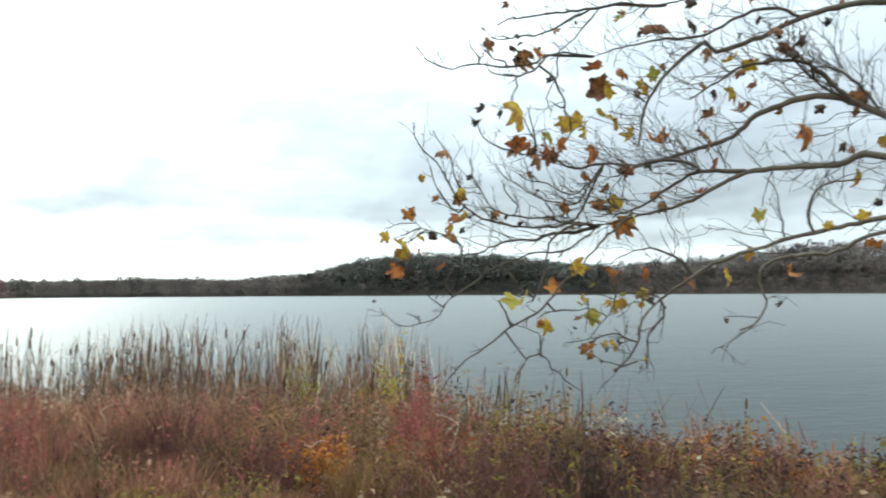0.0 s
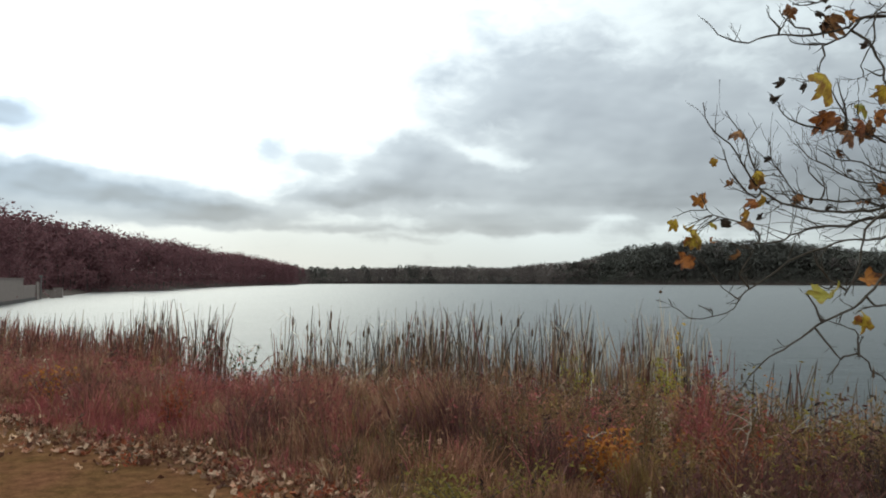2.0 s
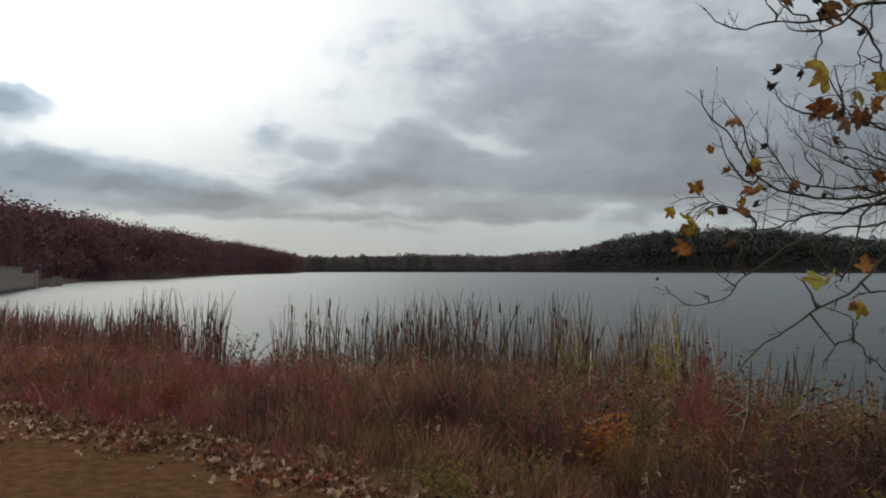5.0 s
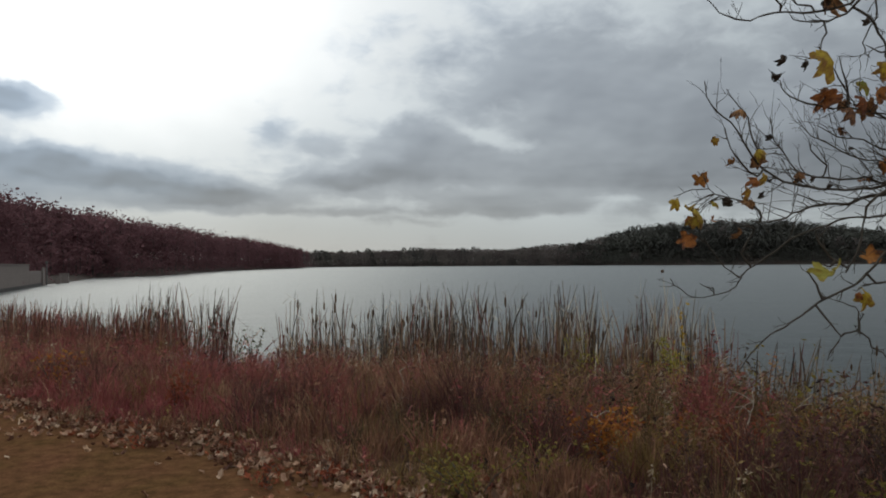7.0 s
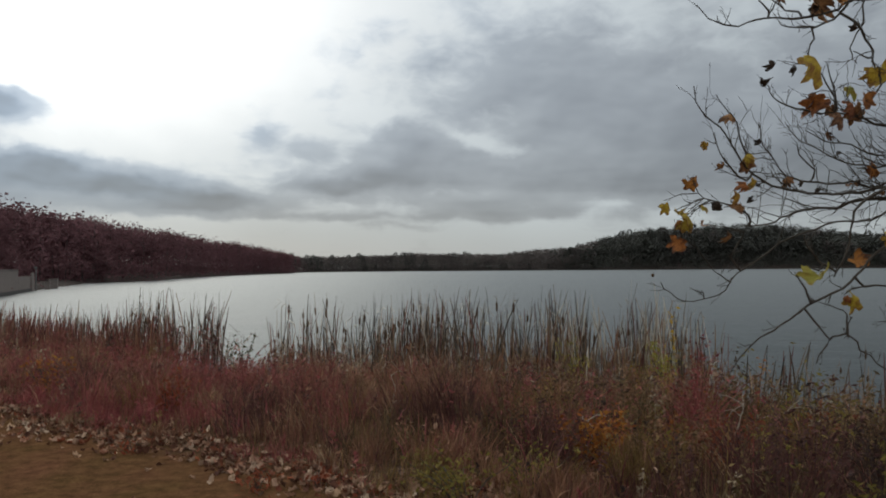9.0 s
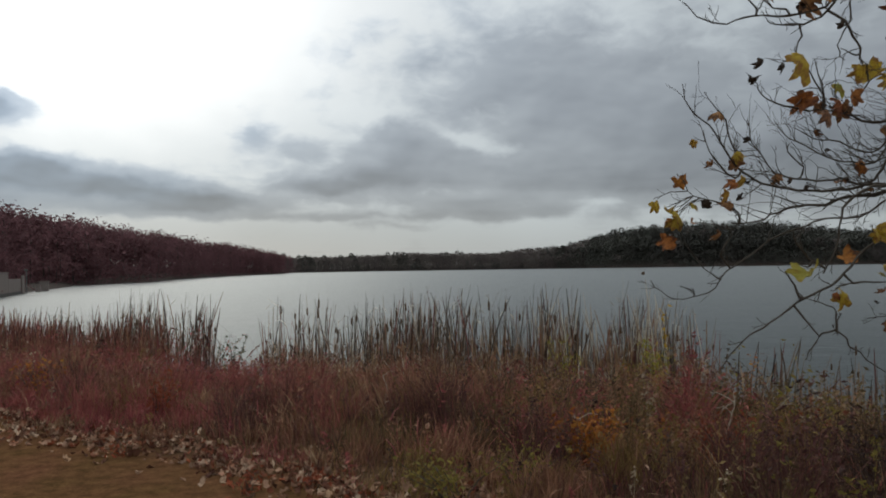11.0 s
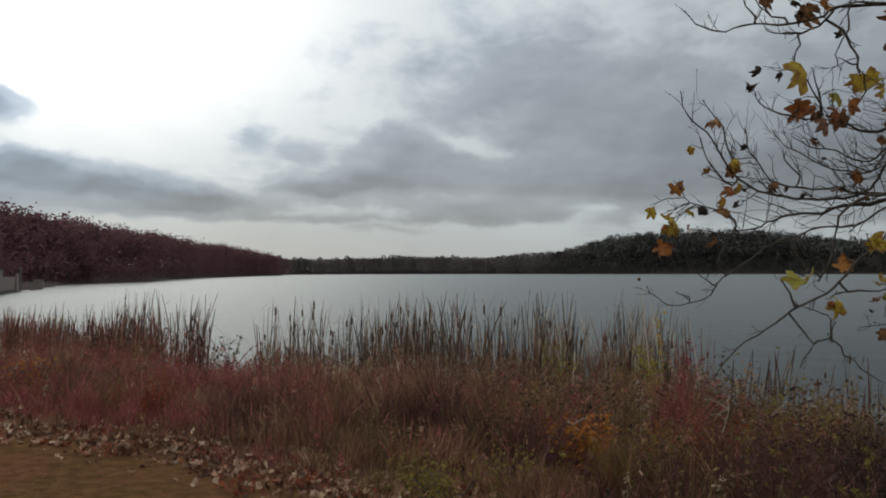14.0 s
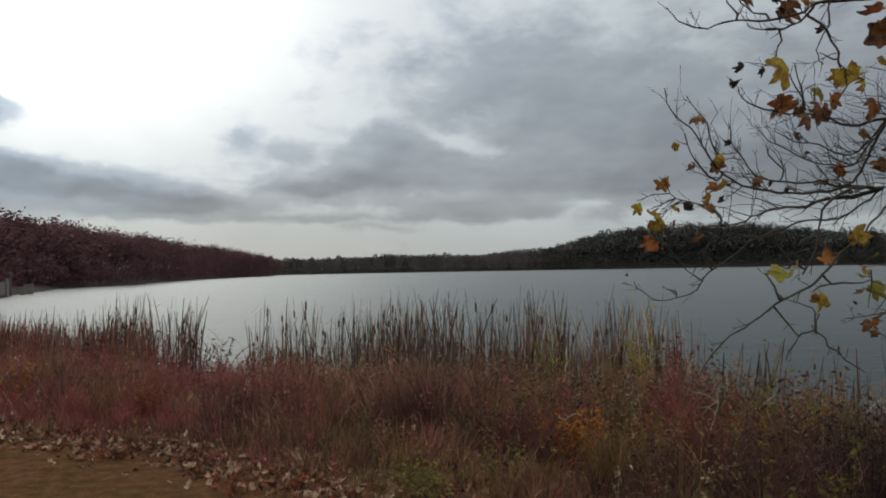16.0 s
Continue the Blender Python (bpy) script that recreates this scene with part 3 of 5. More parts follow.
wall_turn = math.degrees(math.atan2(95 - 68.2, -49.2 + 39.4))
wall = empty("concrete_wall", pose(-39.4, 68.2, WATER, 0, 0, wall_turn), "stepped pale concrete retaining wall standing in the lake", "wall")
part("high_section", box_mesh("high_section", (-30, -0.2, -1.6), (17.0, 0.35, 2.4), M_CONCRETE), wall)
part("low_section", box_mesh("low_section", (17.05, -0.2, -1.6), (28.5, 0.35, 1.75), M_CONCRETE), wall)
part("coping", box_mesh("coping", (-30, -0.26, 2.404), (17.0, 0.41, 2.52), M_CONCRETE), wall)
part("wet_foot", box_mesh("wet_foot", (-30, -0.26, -1.6), (28.6, -0.203, 0.34), M_WET), wall, "dark wet stained foot of the wall")
part("end_pier", box_mesh("end_pier", (26.0, -0.35, -1.6), (28.0, -0.205, 2.15), M_CONCRETE), wall)
post = empty("lamp_post", pose(-49.0, 95.6, WATER + 0.1), "thin grey metal post with a small head beside the wall", "post")
part("pole", box_mesh("pole", (-0.06, -0.06, -1.2), (0.06, 0.06, 2.55), M_STEEL, 0.02), post)
part("head", box_mesh("head", (-0.22, -0.12, 2.55), (0.14, 0.12, 2.8), M_STEEL, 0.04), post)
for bx, by, bw, bh in ((-52.5, 107, 1.1, 1.2), (-50.8, 102, 0.6, 0.9)):
    block = empty("concrete_block", pose(bx, by, WATER, 0, 0, 20), "square pale concrete block at the water's edge", "block", "blocks by the wall")
    part("block_body", box_mesh("block_body", (-bw / 2, -bw / 2, -1.5), (bw / 2, bw / 2, bh), M_CONCRETE), block)
    part("block_cap", box_mesh("block_cap", (-bw / 2 - 0.05, -bw / 2 - 0.05, bh + 0.003), (bw / 2 + 0.05, bw / 2 + 0.05, bh + 0.12), M_CONCRETE), block)


# ---------------------------------------------------------------- the sycamore
def bend(points, step=0.06, wobble=0.0, rng=None):
    """A smooth line through the given points."""
    p = np.array(points, float)
    p = np.concatenate([[2 * p[0] - p[1]], p, [2 * p[-1] - p[-2]]])
    out = []
    for k in range(1, len(p) - 2):
        n = max(2, int(np.linalg.norm(p[k + 1] - p[k]) / step))
        for t in np.arange(n) / n:
            a, b, c, d = p[k - 1:k + 3]
            out.append(0.5 * (2 * b + (c - a) * t + (2 * a - 5 * b + 4 * c - d) * t * t + (3 * b - a - 3 * c + d) * t ** 3))
    out.append(p[-2])
    out = np.array(out)
    if wobble and rng is not None:
        out[1:-1] += rng.normal(0, wobble, (len(out) - 2, 3))
    return out


def tube(line, radii, sides, verts, faces):
    """A tapered tube along a line, its end drawn to a point."""
    base = len(verts)
    n = len(line)
    for k in range(n):
        d = line[min(k + 1, n - 1)] - line[max(k - 1, 0)]
        d = d / (np.linalg.norm(d) + 1e-9)
        u = np.cross(d, (0.31, 0.17, 0.93))
        u /= np.linalg.norm(u) + 1e-9
        w = np.cross(d, u)
        for s in range(sides):
            t = 6.2832 * s / sides
            verts.append(line[k] + (u * math.cos(t) + w * math.sin(t)) * radii[k])
    for k in range(n - 1):
        for s in range(sides):
            a, b = base + k * sides + s, base + k * sides + (s + 1) % sides
            faces.append((a, b, b + sides, a + sides))


TREE = Vector((6.4, 2.5, 0))
TREE.z = float(land(TREE.x, TREE.y))
rng = np.random.default_rng(21)
BOUGHS = {}
BOUGHS['a'] = [(4.940, 3.710, 3.440), (4.560, 3.940, 3.500), (4.430, 4.090, 3.530), (4.180, 4.280, 3.470), (3.980, 4.460, 3.370), (3.750, 4.650, 3.300), (3.680, 4.670, 3.370), (3.550, 4.820, 3.250), (3.420, 4.880, 3.090), (3.380, 5.010, 2.930), (3.340, 5.030, 2.660)]
BOUGHS['a2'] = [(4.180, 4.280, 3.470), (4.030, 4.330, 3.530), (3.850, 4.390, 3.520), (3.670, 4.460, 3.420), (3.580, 4.590, 3.380), (3.360, 4.670, 3.360), (3.110, 4.860, 3.330), (2.920, 4.930, 3.270)]
BOUGHS['b'] = [(4.320, 4.530, 3.870), (4.000, 4.750, 3.800), (3.710, 4.950, 3.780), (3.460, 5.040, 3.730), (3.230, 5.220, 3.780)]
BOUGHS['c'] = [(4.730, 3.520, 2.470), (4.400, 3.830, 2.700), (4.320, 3.960, 2.800), (4.180, 4.100, 2.880), (4.040, 4.260, 2.870), (3.890, 4.420, 2.800), (3.810, 4.560, 2.680), (3.730, 4.690, 2.640), (3.560, 4.860, 2.580), (3.380, 5.030, 2.530), (3.150, 5.210, 2.550)]
BOUGHS['c1'] = [(4.260, 3.970, 2.830), (4.040, 4.140, 3.110), (3.750, 4.340, 3.110), (3.630, 4.490, 3.030), (3.510, 4.640, 2.930)]
BOUGHS['d'] = [(4.640, 3.450, 2.310), (4.320, 3.770, 2.420), (4.270, 3.890, 2.460), (4.180, 4.030, 2.410), (3.970, 4.200, 2.410), (3.760, 4.380, 2.390), (3.570, 4.560, 2.270), (3.440, 4.710, 2.190), (3.210, 5.000, 2.120), (3.070, 5.160, 2.080)]
BOUGHS['d1'] = [(3.760, 4.380, 2.400), (3.530, 4.560, 2.410), (3.460, 4.690, 2.370), (3.200, 4.900, 2.170), (2.980, 5.080, 2.140)]
BOUGHS['d2'] = [(3.530, 4.560, 2.410), (3.480, 4.680, 2.500), (3.250, 4.760, 2.490), (3.050, 5.040, 2.400)]
BOUGHS['e'] = [(4.450, 3.320, 2.020), (4.150, 3.630, 2.020), (4.020, 3.790, 1.990), (3.820, 3.860, 1.950), (3.660, 4.020, 1.890), (3.460, 4.090, 1.820), (3.320, 4.250, 1.740), (3.190, 4.300, 1.650), (3.110, 4.440, 1.540), (3.000, 4.480, 1.410), (2.970, 4.500, 1.280), (2.960, 4.620, 1.130), (2.870, 4.650, 1.070)]
BOUGHS['e1'] = [(3.240, 4.280, 1.700), (3.130, 4.310, 1.810), (3.030, 4.440, 1.870), (2.950, 4.580, 1.840)]
BOUGHS['e2'] = [(3.100, 4.440, 1.540), (3.130, 4.440, 1.430), (3.040, 4.470, 1.320), (3.080, 4.580, 1.090)]
BOUGHS['e3'] = [(3.820, 3.860, 1.950), (3.780, 3.860, 2.060), (3.820, 3.840, 2.190), (3.900, 3.810, 2.250), (4.090, 3.750, 2.270)]
BOUGHS['e4'] = [(3.730, 4.000, 1.910), (3.700, 4.000, 2.070), (3.660, 4.000, 2.230), (3.590, 4.020, 2.310)]
BOUGHS['c2'] = [(4.250, 3.980, 2.830), (4.150, 4.110, 2.960), (3.980, 4.160, 3.140), (3.930, 4.160, 3.330)]
BOUGHS['c3'] = [(4.370, 3.840, 2.720), (4.310, 3.950, 2.930), (4.140, 4.000, 3.040), (4.070, 4.130, 3.050), (3.900, 4.200, 2.960)]
BOUGHS['f'] = [(4.270, 3.170, 2.030), (3.990, 3.480, 1.930), (3.870, 3.530, 1.900), (3.790, 3.660, 1.820), (3.510, 3.760, 1.790), (3.370, 3.810, 1.720), (3.370, 3.810, 1.640), (3.410, 3.810, 1.490), (3.340, 3.840, 1.390), (3.260, 3.870, 1.360)]
BOUGHS['g'] = [(3.210, 5.000, 2.120), (2.770, 4.630, 1.910), (2.490, 4.420, 1.720)]
BOUGHS['k1'] = [(2.920, 4.930, 3.270), (2.573, 4.971, 3.261), (2.494, 4.972, 3.205), (2.398, 4.973, 3.174), (2.252, 4.973, 3.147), (2.092, 4.973, 3.151), (1.981, 4.973, 3.145), (1.867, 4.973, 3.107), (1.771, 4.973, 3.111), (1.676, 4.972, 3.155), (1.605, 4.970, 3.237)]
BOUGHS['k2'] = [(2.052, 4.973, 3.149), (2.053, 4.972, 3.194), (1.997, 4.970, 3.266), (1.979, 4.969, 3.316)]
BOUGHS['k3'] = [(2.265, 4.973, 3.149), (2.252, 4.972, 3.186), (2.156, 4.972, 3.201), (2.086, 4.970, 3.265), (2.058, 4.969, 3.308)]
BOUGHS['k4'] = [(2.920, 4.930, 3.270), (2.627, 5.014, 3.275), (2.581, 5.015, 3.244), (2.483, 5.017, 3.155), (2.386, 5.018, 3.112), (2.303, 5.018, 3.099), (2.192, 5.018, 3.103), (2.142, 5.017, 3.132)]
BOUGHS['k5'] = [(2.348, 5.018, 3.106), (2.360, 5.020, 3.034), (2.331, 5.022, 2.955), (2.327, 5.022, 2.926)]
BOUGHS['k6'] = [(2.920, 4.930, 3.270), (2.646, 4.927, 3.267), (2.638, 4.930, 3.151), (2.591, 4.933, 3.038), (2.548, 4.935, 2.944), (2.558, 4.937, 2.873), (2.590, 4.937, 2.852)]
BOUGHS['k7'] = [(2.527, 5.016, 3.195), (2.601, 4.948, 3.111), (2.653, 4.951, 3.011), (2.695, 4.953, 2.933), (2.694, 4.954, 2.869), (2.715, 4.956, 2.806), (2.746, 4.958, 2.710), (2.649, 4.961, 2.583), (2.628, 4.963, 2.520)]
BOUGHS['k8'] = [(2.694, 4.954, 2.893), (2.636, 4.936, 2.890), (2.565, 4.935, 2.929)]
BOUGHS['m1'] = [(3.150, 5.210, 2.550), (2.911, 5.208, 2.504), (2.778, 5.207, 2.546), (2.678, 5.206, 2.581), (2.578, 5.205, 2.593), (2.493, 5.205, 2.586)]
BOUGHS['m2'] = [(2.578, 5.205, 2.593), (2.579, 5.203, 2.682), (2.498, 5.199, 2.834), (2.466, 5.198, 2.901)]
BOUGHS['m3'] = [(2.578, 5.205, 2.593), (2.586, 5.203, 2.674), (2.565, 5.201, 2.778), (2.525, 5.197, 2.934)]
BOUGHS['m4'] = [(2.493, 5.205, 2.586), (2.378, 5.204, 2.616), (2.263, 5.204, 2.643), (2.178, 5.202, 2.696), (2.145, 5.200, 2.770)]
BOUGHS['p1'] = [(3.070, 5.160, 2.080), (2.907, 5.220, 2.030), (2.725, 5.220, 2.013), (2.584, 5.220, 1.977), (2.406, 5.220, 1.963), (2.265, 5.221, 1.927), (2.123, 5.222, 1.865), (1.982, 5.222, 1.852)]
BOUGHS['p2'] = [(3.070, 5.160, 2.080), (2.884, 5.174, 2.096), (2.703, 5.175, 2.068), (2.387, 5.174, 2.063), (2.155, 5.172, 2.113), (2.056, 5.171, 2.165), (1.943, 5.168, 2.266), (1.878, 5.166, 2.380), (1.813, 5.163, 2.498), (1.714, 5.161, 2.565), (1.656, 5.158, 2.665), (1.638, 5.156, 2.765)]
BOUGHS['p3'] = [(1.964, 5.169, 2.247), (2.008, 5.211, 2.304), (1.960, 5.209, 2.405), (1.936, 5.206, 2.538), (1.862, 5.203, 2.621), (1.796, 5.201, 2.721)]
BOUGHS['p4'] = [(2.015, 5.170, 2.202), (1.959, 5.128, 2.143), (1.861, 5.126, 2.228), (1.785, 5.123, 2.327), (1.753, 5.120, 2.458)]
BOUGHS['p5'] = [(3.150, 5.210, 2.550), (2.908, 5.217, 2.130), (2.693, 5.217, 2.135), (2.474, 5.216, 2.133), (2.259, 5.215, 2.183), (2.175, 5.212, 2.284), (2.101, 5.210, 2.385), (2.077, 5.206, 2.537)]
BOUGHS['p6'] = [(3.150, 5.210, 2.550), (2.885, 5.171, 2.236), (2.745, 5.170, 2.248), (2.620, 5.170, 2.260), (2.474, 5.168, 2.327), (2.323, 5.166, 2.410), (2.243, 5.163, 2.510)]
BOUGHS['p7'] = [(3.150, 5.210, 2.550), (2.934, 5.256, 2.318), (2.699, 5.254, 2.387), (2.531, 5.253, 2.414), (2.397, 5.251, 2.490)]
BOUGHS['p8'] = [(2.415, 5.216, 2.147), (2.441, 5.214, 2.215), (2.342, 5.212, 2.316), (2.331, 5.210, 2.365)]
BOUGHS['p9'] = [(2.008, 5.222, 1.854), (2.001, 5.220, 1.929), (1.875, 5.218, 2.001), (1.753, 5.218, 2.021), (1.676, 5.216, 2.073)]
BOUGHS['q1'] = [(3.070, 5.160, 2.080), (2.714, 4.869, 2.056), (2.579, 4.871, 1.991), (2.526, 4.872, 1.926), (2.494, 4.875, 1.812), (2.493, 4.877, 1.729), (2.440, 4.880, 1.598), (2.391, 4.882, 1.522)]
BOUGHS['q2'] = [(2.409, 4.881, 1.549), (2.309, 4.879, 1.616), (2.230, 4.877, 1.714), (2.213, 4.875, 1.783)]
BOUGHS['q3'] = [(2.327, 4.879, 1.604), (2.302, 4.880, 1.561), (2.243, 4.880, 1.582)]
BOUGHS['h'] = [(3.070, 5.160, 2.080), (2.829, 5.135, 1.917), (2.716, 5.135, 1.881), (2.540, 5.135, 1.868), (2.401, 5.136, 1.833), (2.281, 5.137, 1.790), (2.174, 5.138, 1.740), (2.086, 5.139, 1.671), (1.983, 5.141, 1.603), (1.895, 5.142, 1.541), (1.840, 5.144, 1.465), (1.770, 5.145, 1.404), (1.668, 5.146, 1.379), (1.547, 5.146, 1.373), (1.460, 5.144, 1.417), (1.399, 5.142, 1.494)]
BOUGHS['h1'] = [(1.855, 5.143, 1.486), (1.789, 5.142, 1.535), (1.746, 5.141, 1.561)]
BOUGHS['h2'] = [(1.677, 5.146, 1.381), (1.668, 5.145, 1.416), (1.588, 5.144, 1.456)]
BOUGHS['h3'] = [(1.919, 5.142, 1.558), (1.852, 5.139, 1.655), (1.915, 5.137, 1.742), (1.941, 5.136, 1.811)]
BOUGHS['n1'] = [(2.490, 4.420, 1.720), (2.421, 4.354, 1.691), (2.328, 4.355, 1.611), (2.253, 4.357, 1.538), (2.178, 4.359, 1.464), (2.076, 4.360, 1.413), (1.989, 4.360, 1.370), (1.899, 4.362, 1.306), (1.840, 4.363, 1.260), (1.765, 4.364, 1.223), (1.678, 4.365, 1.159), (1.618, 4.367, 1.086), (1.556, 4.369, 1.000)]
BOUGHS['n2'] = [(2.013, 4.360, 1.382), (1.974, 4.358, 1.466), (1.932, 4.356, 1.541)]
BOUGHS['n3'] = [(1.972, 4.361, 1.358), (2.050, 4.346, 1.247), (2.102, 4.347, 1.188), (2.059, 4.348, 1.130), (2.027, 4.350, 1.057)]
BOUGHS['n4'] = [(2.102, 4.347, 1.188), (2.142, 4.320, 1.212), (2.200, 4.320, 1.211), (2.257, 4.322, 1.131), (2.300, 4.323, 1.094), (2.391, 4.324, 1.026), (2.458, 4.326, 0.983)]
BOUGHS['n5'] = [(2.184, 4.320, 1.211), (2.185, 4.318, 1.291), (2.164, 4.316, 1.349)]
BOUGHS['n6'] = [(2.246, 4.357, 1.531), (2.302, 4.359, 1.473), (2.420, 4.359, 1.478), (2.519, 4.358, 1.495)]
BOUGHS['r1'] = [(3.554, 4.950, 3.727), (3.440, 5.000, 3.715), (3.199, 5.000, 3.714), (3.010, 5.000, 3.664), (2.779, 5.000, 3.605), (2.533, 5.000, 3.554), (2.314, 5.000, 3.507), (2.207, 5.000, 3.447)]
BOUGHS['r2'] = [(2.917, 5.000, 3.624), (2.756, 5.000, 3.541), (2.633, 5.000, 3.462), (2.487, 5.000, 3.407), (2.378, 5.000, 3.392), (2.248, 5.000, 3.351), (2.155, 5.000, 3.358)]
BOUGHS['r3'] = [(3.019, 5.000, 3.660), (2.915, 5.000, 3.540), (2.799, 5.000, 3.413), (2.684, 5.000, 3.303), (2.603, 5.000, 3.231)]
BOUGHS['r4'] = [(3.039, 4.620, 1.252), (2.941, 4.620, 1.288), (2.856, 4.620, 1.316), (2.729, 4.620, 1.289), (2.625, 4.620, 1.277), (2.513, 4.620, 1.261)]
BOUGHS['r5'] = [(3.036, 4.620, 1.124), (2.937, 4.620, 1.097), (2.831, 4.620, 1.131), (2.755, 4.620, 1.122)]
BOUGHS['r6'] = [(2.671, 4.620, 1.549), (2.669, 4.620, 1.431), (2.650, 4.620, 1.320)]
BOUGHS['r7'] = [(2.905, 4.620, 1.652), (2.859, 4.620, 1.484), (2.760, 4.620, 1.374), (2.674, 4.620, 1.283)]
THICK = {"r1": (0.0125, 0.004), "r2": (0.008, 0.003), "r3": (0.006, 0.0025), "r4": (0.005, 0.0022), "r5": (0.0045, 0.002), "r6": (0.003, 0.0018), "r7": (0.004, 0.002),
         "a": (0.034, 0.007), "a2": (0.013, 0.003), "b": (0.022, 0.004), "c": (0.044, 0.007),
         "c1": (0.014, 0.004), "d": (0.046, 0.004), "d1": (0.016, 0.003), "d2": (0.013, 0.003), "e": (0.028, 0.004),
         "e1": (0.010, 0.003), "e2": (0.007, 0.003), "e3": (0.008, 0.003), "e4": (0.006, 0.002), "c2": (0.010, 0.003), "c3": (0.009, 0.003), "f": (0.022, 0.005), "g": (0.010, 0.004), 
         "h": (0.0062, 0.0024), "h1": (0.004, 0.002), "h2": (0.004, 0.002), "k1": (0.0085, 0.003), "k4": (0.010, 0.003), "k7": (0.0075, 0.003), "m1": (0.0095, 0.0034),
         "p1": (0.013, 0.0034), "p2": (0.010, 0.003), "p5": (0.0085, 0.003), "q1": (0.010, 0.004), "n1": (0.0062, 0.003), "n3": (0.0042, 0.0022), "n4": (0.0042, 0.0022)}
FROM_TRUNK = {"a": 2.6, "b": 3.2, "c": 1.7, "d": 2.1, "e": 2.4, "f": 2.0}

sycamore = empty("sycamore_tree", Matrix.Translation(TREE), "sycamore with spreading bare limbs and a few autumn leaves", "tree")
LINES = {}
for key, points in BOUGHS.items():
    pts = [np.array(p) for p in points]
    r0, r1 = THICK.get(key, (0.0062, 0.0025))
    if key in FROM_TRUNK:
        root = np.array((TREE.x, TREE.y, FROM_TRUNK[key]))
        mid = root * 0.45 + pts[0] * 0.55 + (0, 0, 0.12)
        pts = [root, mid] + pts
    line = bend(pts, 0.05, 0.004, rng)
    s = np.linspace(0, 1, len(line))
    radii = (0.85 * r0 * (1 - s) ** 0.8 + r1) * (1 + 0.08 * rng.normal(size=len(line)))
    if key in FROM_TRUNK:
        radii[: len(line) // 4] *= 1.25
    LINES[key] = (line, radii)
    v, f = [], []
    tube(line, radii, 10 if r0 > 0.02 else 7, v, f)
    part("branch", mesh_of("branch", np.array(v) - np.array(TREE), f, M_BARK if r0 > 0.016 else M_TWIG, None, True), sycamore, "mottled grey-brown limb" if r0 > 0.02 else "")
v, f = [], []
heights = np.linspace(-0.25, 7.0, 40)
tube(np.stack([TREE.x + 0.05 * np.sin(heights), TREE.y + 0.04 * np.cos(heights * 1.3), heights], -1),
     np.interp(heights, (-0.2, 0.3, 2, 7), (0.36, 0.27, 0.22, 0.06)) * (1 + 0.03 * rng.normal(size=40)), 20, v, f)
part("trunk", mesh_of("trunk", np.array(v) - np.array(TREE), f, M_BARK, None, True), sycamore, "thick trunk with flaking pale bark")

# twigs
ALL = []
for key, (line, radii) in LINES.items():
    start = len(line) // 3 if key in FROM_TRUNK else 1
    ALL += [(key, p) for p in line[start:]]
tree_of = KDTree(len(ALL))
for k, (_, p) in enumerate(ALL):
    tree_of.insert(p, k)
tree_of.balance()
SPRIGS = ([], [])


def twig(key, p, d, length, r, depth=0):
    """A thin crooked twig with finer ones on it."""
    n = max(4, int(length / 0.045))
    line = [np.array(p, float)]
    d = np.array(d, float)
    for _ in range(n):
        d = d + rng.normal(0, 0.21, 3) + np.array((-0.02, 0.0, 0.05))
        d /= np.linalg.norm(d)
        line.append(line[-1] + d * length / n)
        if depth < 2 and rng.random() < (0.34 if depth == 0 else 0.2):
            side = d + rng.normal(0, 0.55, 3)
            twig(key, line[-1], side / np.linalg.norm(side), length * rng.uniform(0.3, 0.6), r * 0.65, depth + 1)
    tube(np.array(line), np.maximum(np.linspace(r, r * 0.4, len(line)), 0.0011) * rng.uniform(0.8, 1.35, len(line)), 4, *SPRIGS)


SPRAY = {"r1": (16, .24), "r2": (9, .14), "r3": (5, .12), "r4": (6, .1), "r5": (3, .06), "r7": (3, .08),
         "a": (36, .45), "a2": (16, .35), "b": (10, .35), "c": (56, .5), "c1": (28, .45), "d": (44, .5), "d1": (24, .45), "d2": (22, .45), "e": (24, .4), "e1": (7, .3),
         "e2": (8, .2), "e3": (8, .3), "e4": (4, .2), "c2": (20, .4), "c3": (20, .4), "f": (7, .35), "k1": (9, .12), "k2": (3, .12), "k3": (4, .12), "k4": (9, .14), "k6": (5, .1),
         "k7": (9, .22), "m1": (10, .3), "m2": (3, .15), "m3": (3, .15), "m4": (5, .14), "p1": (26, .3), "p2": (18, .2), "p3": (6, .2), "p4": (6, .18), "p5": (22, .3), "p6": (20, .3),
         "p7": (11, .3), "p8": (5, .2), "p9": (5, .14), "q1": (9, .2), "q2": (4, .15), "h": (14, .14), "h1": (2, .08), "h2": (3, .08), "h3": (3, .1), "n1": (9, .09), "n2": (2, .07),
         "n3": (3, .08), "n4": (5, .08), "n5": (2, .06)}
for key, (count, long) in SPRAY.items():
    line, radii = LINES[key]
    lo = int(len(line) * (0.33 if key in FROM_TRUNK else 0.1))
    for _ in range(count):
        k = rng.integers(lo, len(line) - 1)
        along = line[k + 1] - line[k]
        along /= np.linalg.norm(along) + 1e-9
        up = (0, 0, 0.75) if key not in ("e2", "f", "h", "h1", "h2", "n1", "n3", "n4") else (0, 0, -0.15)
        d = along * rng.uniform(0.5, 1.0) + np.array(up) * rng.uniform(0.1, 1.0) + rng.normal(0, 0.35, 3)
        twig(key, line[k], d / np.linalg.norm(d), long * rng.uniform(0.45, 1.15), min(0.0036, max(0.0018, radii[k] * 0.55)))

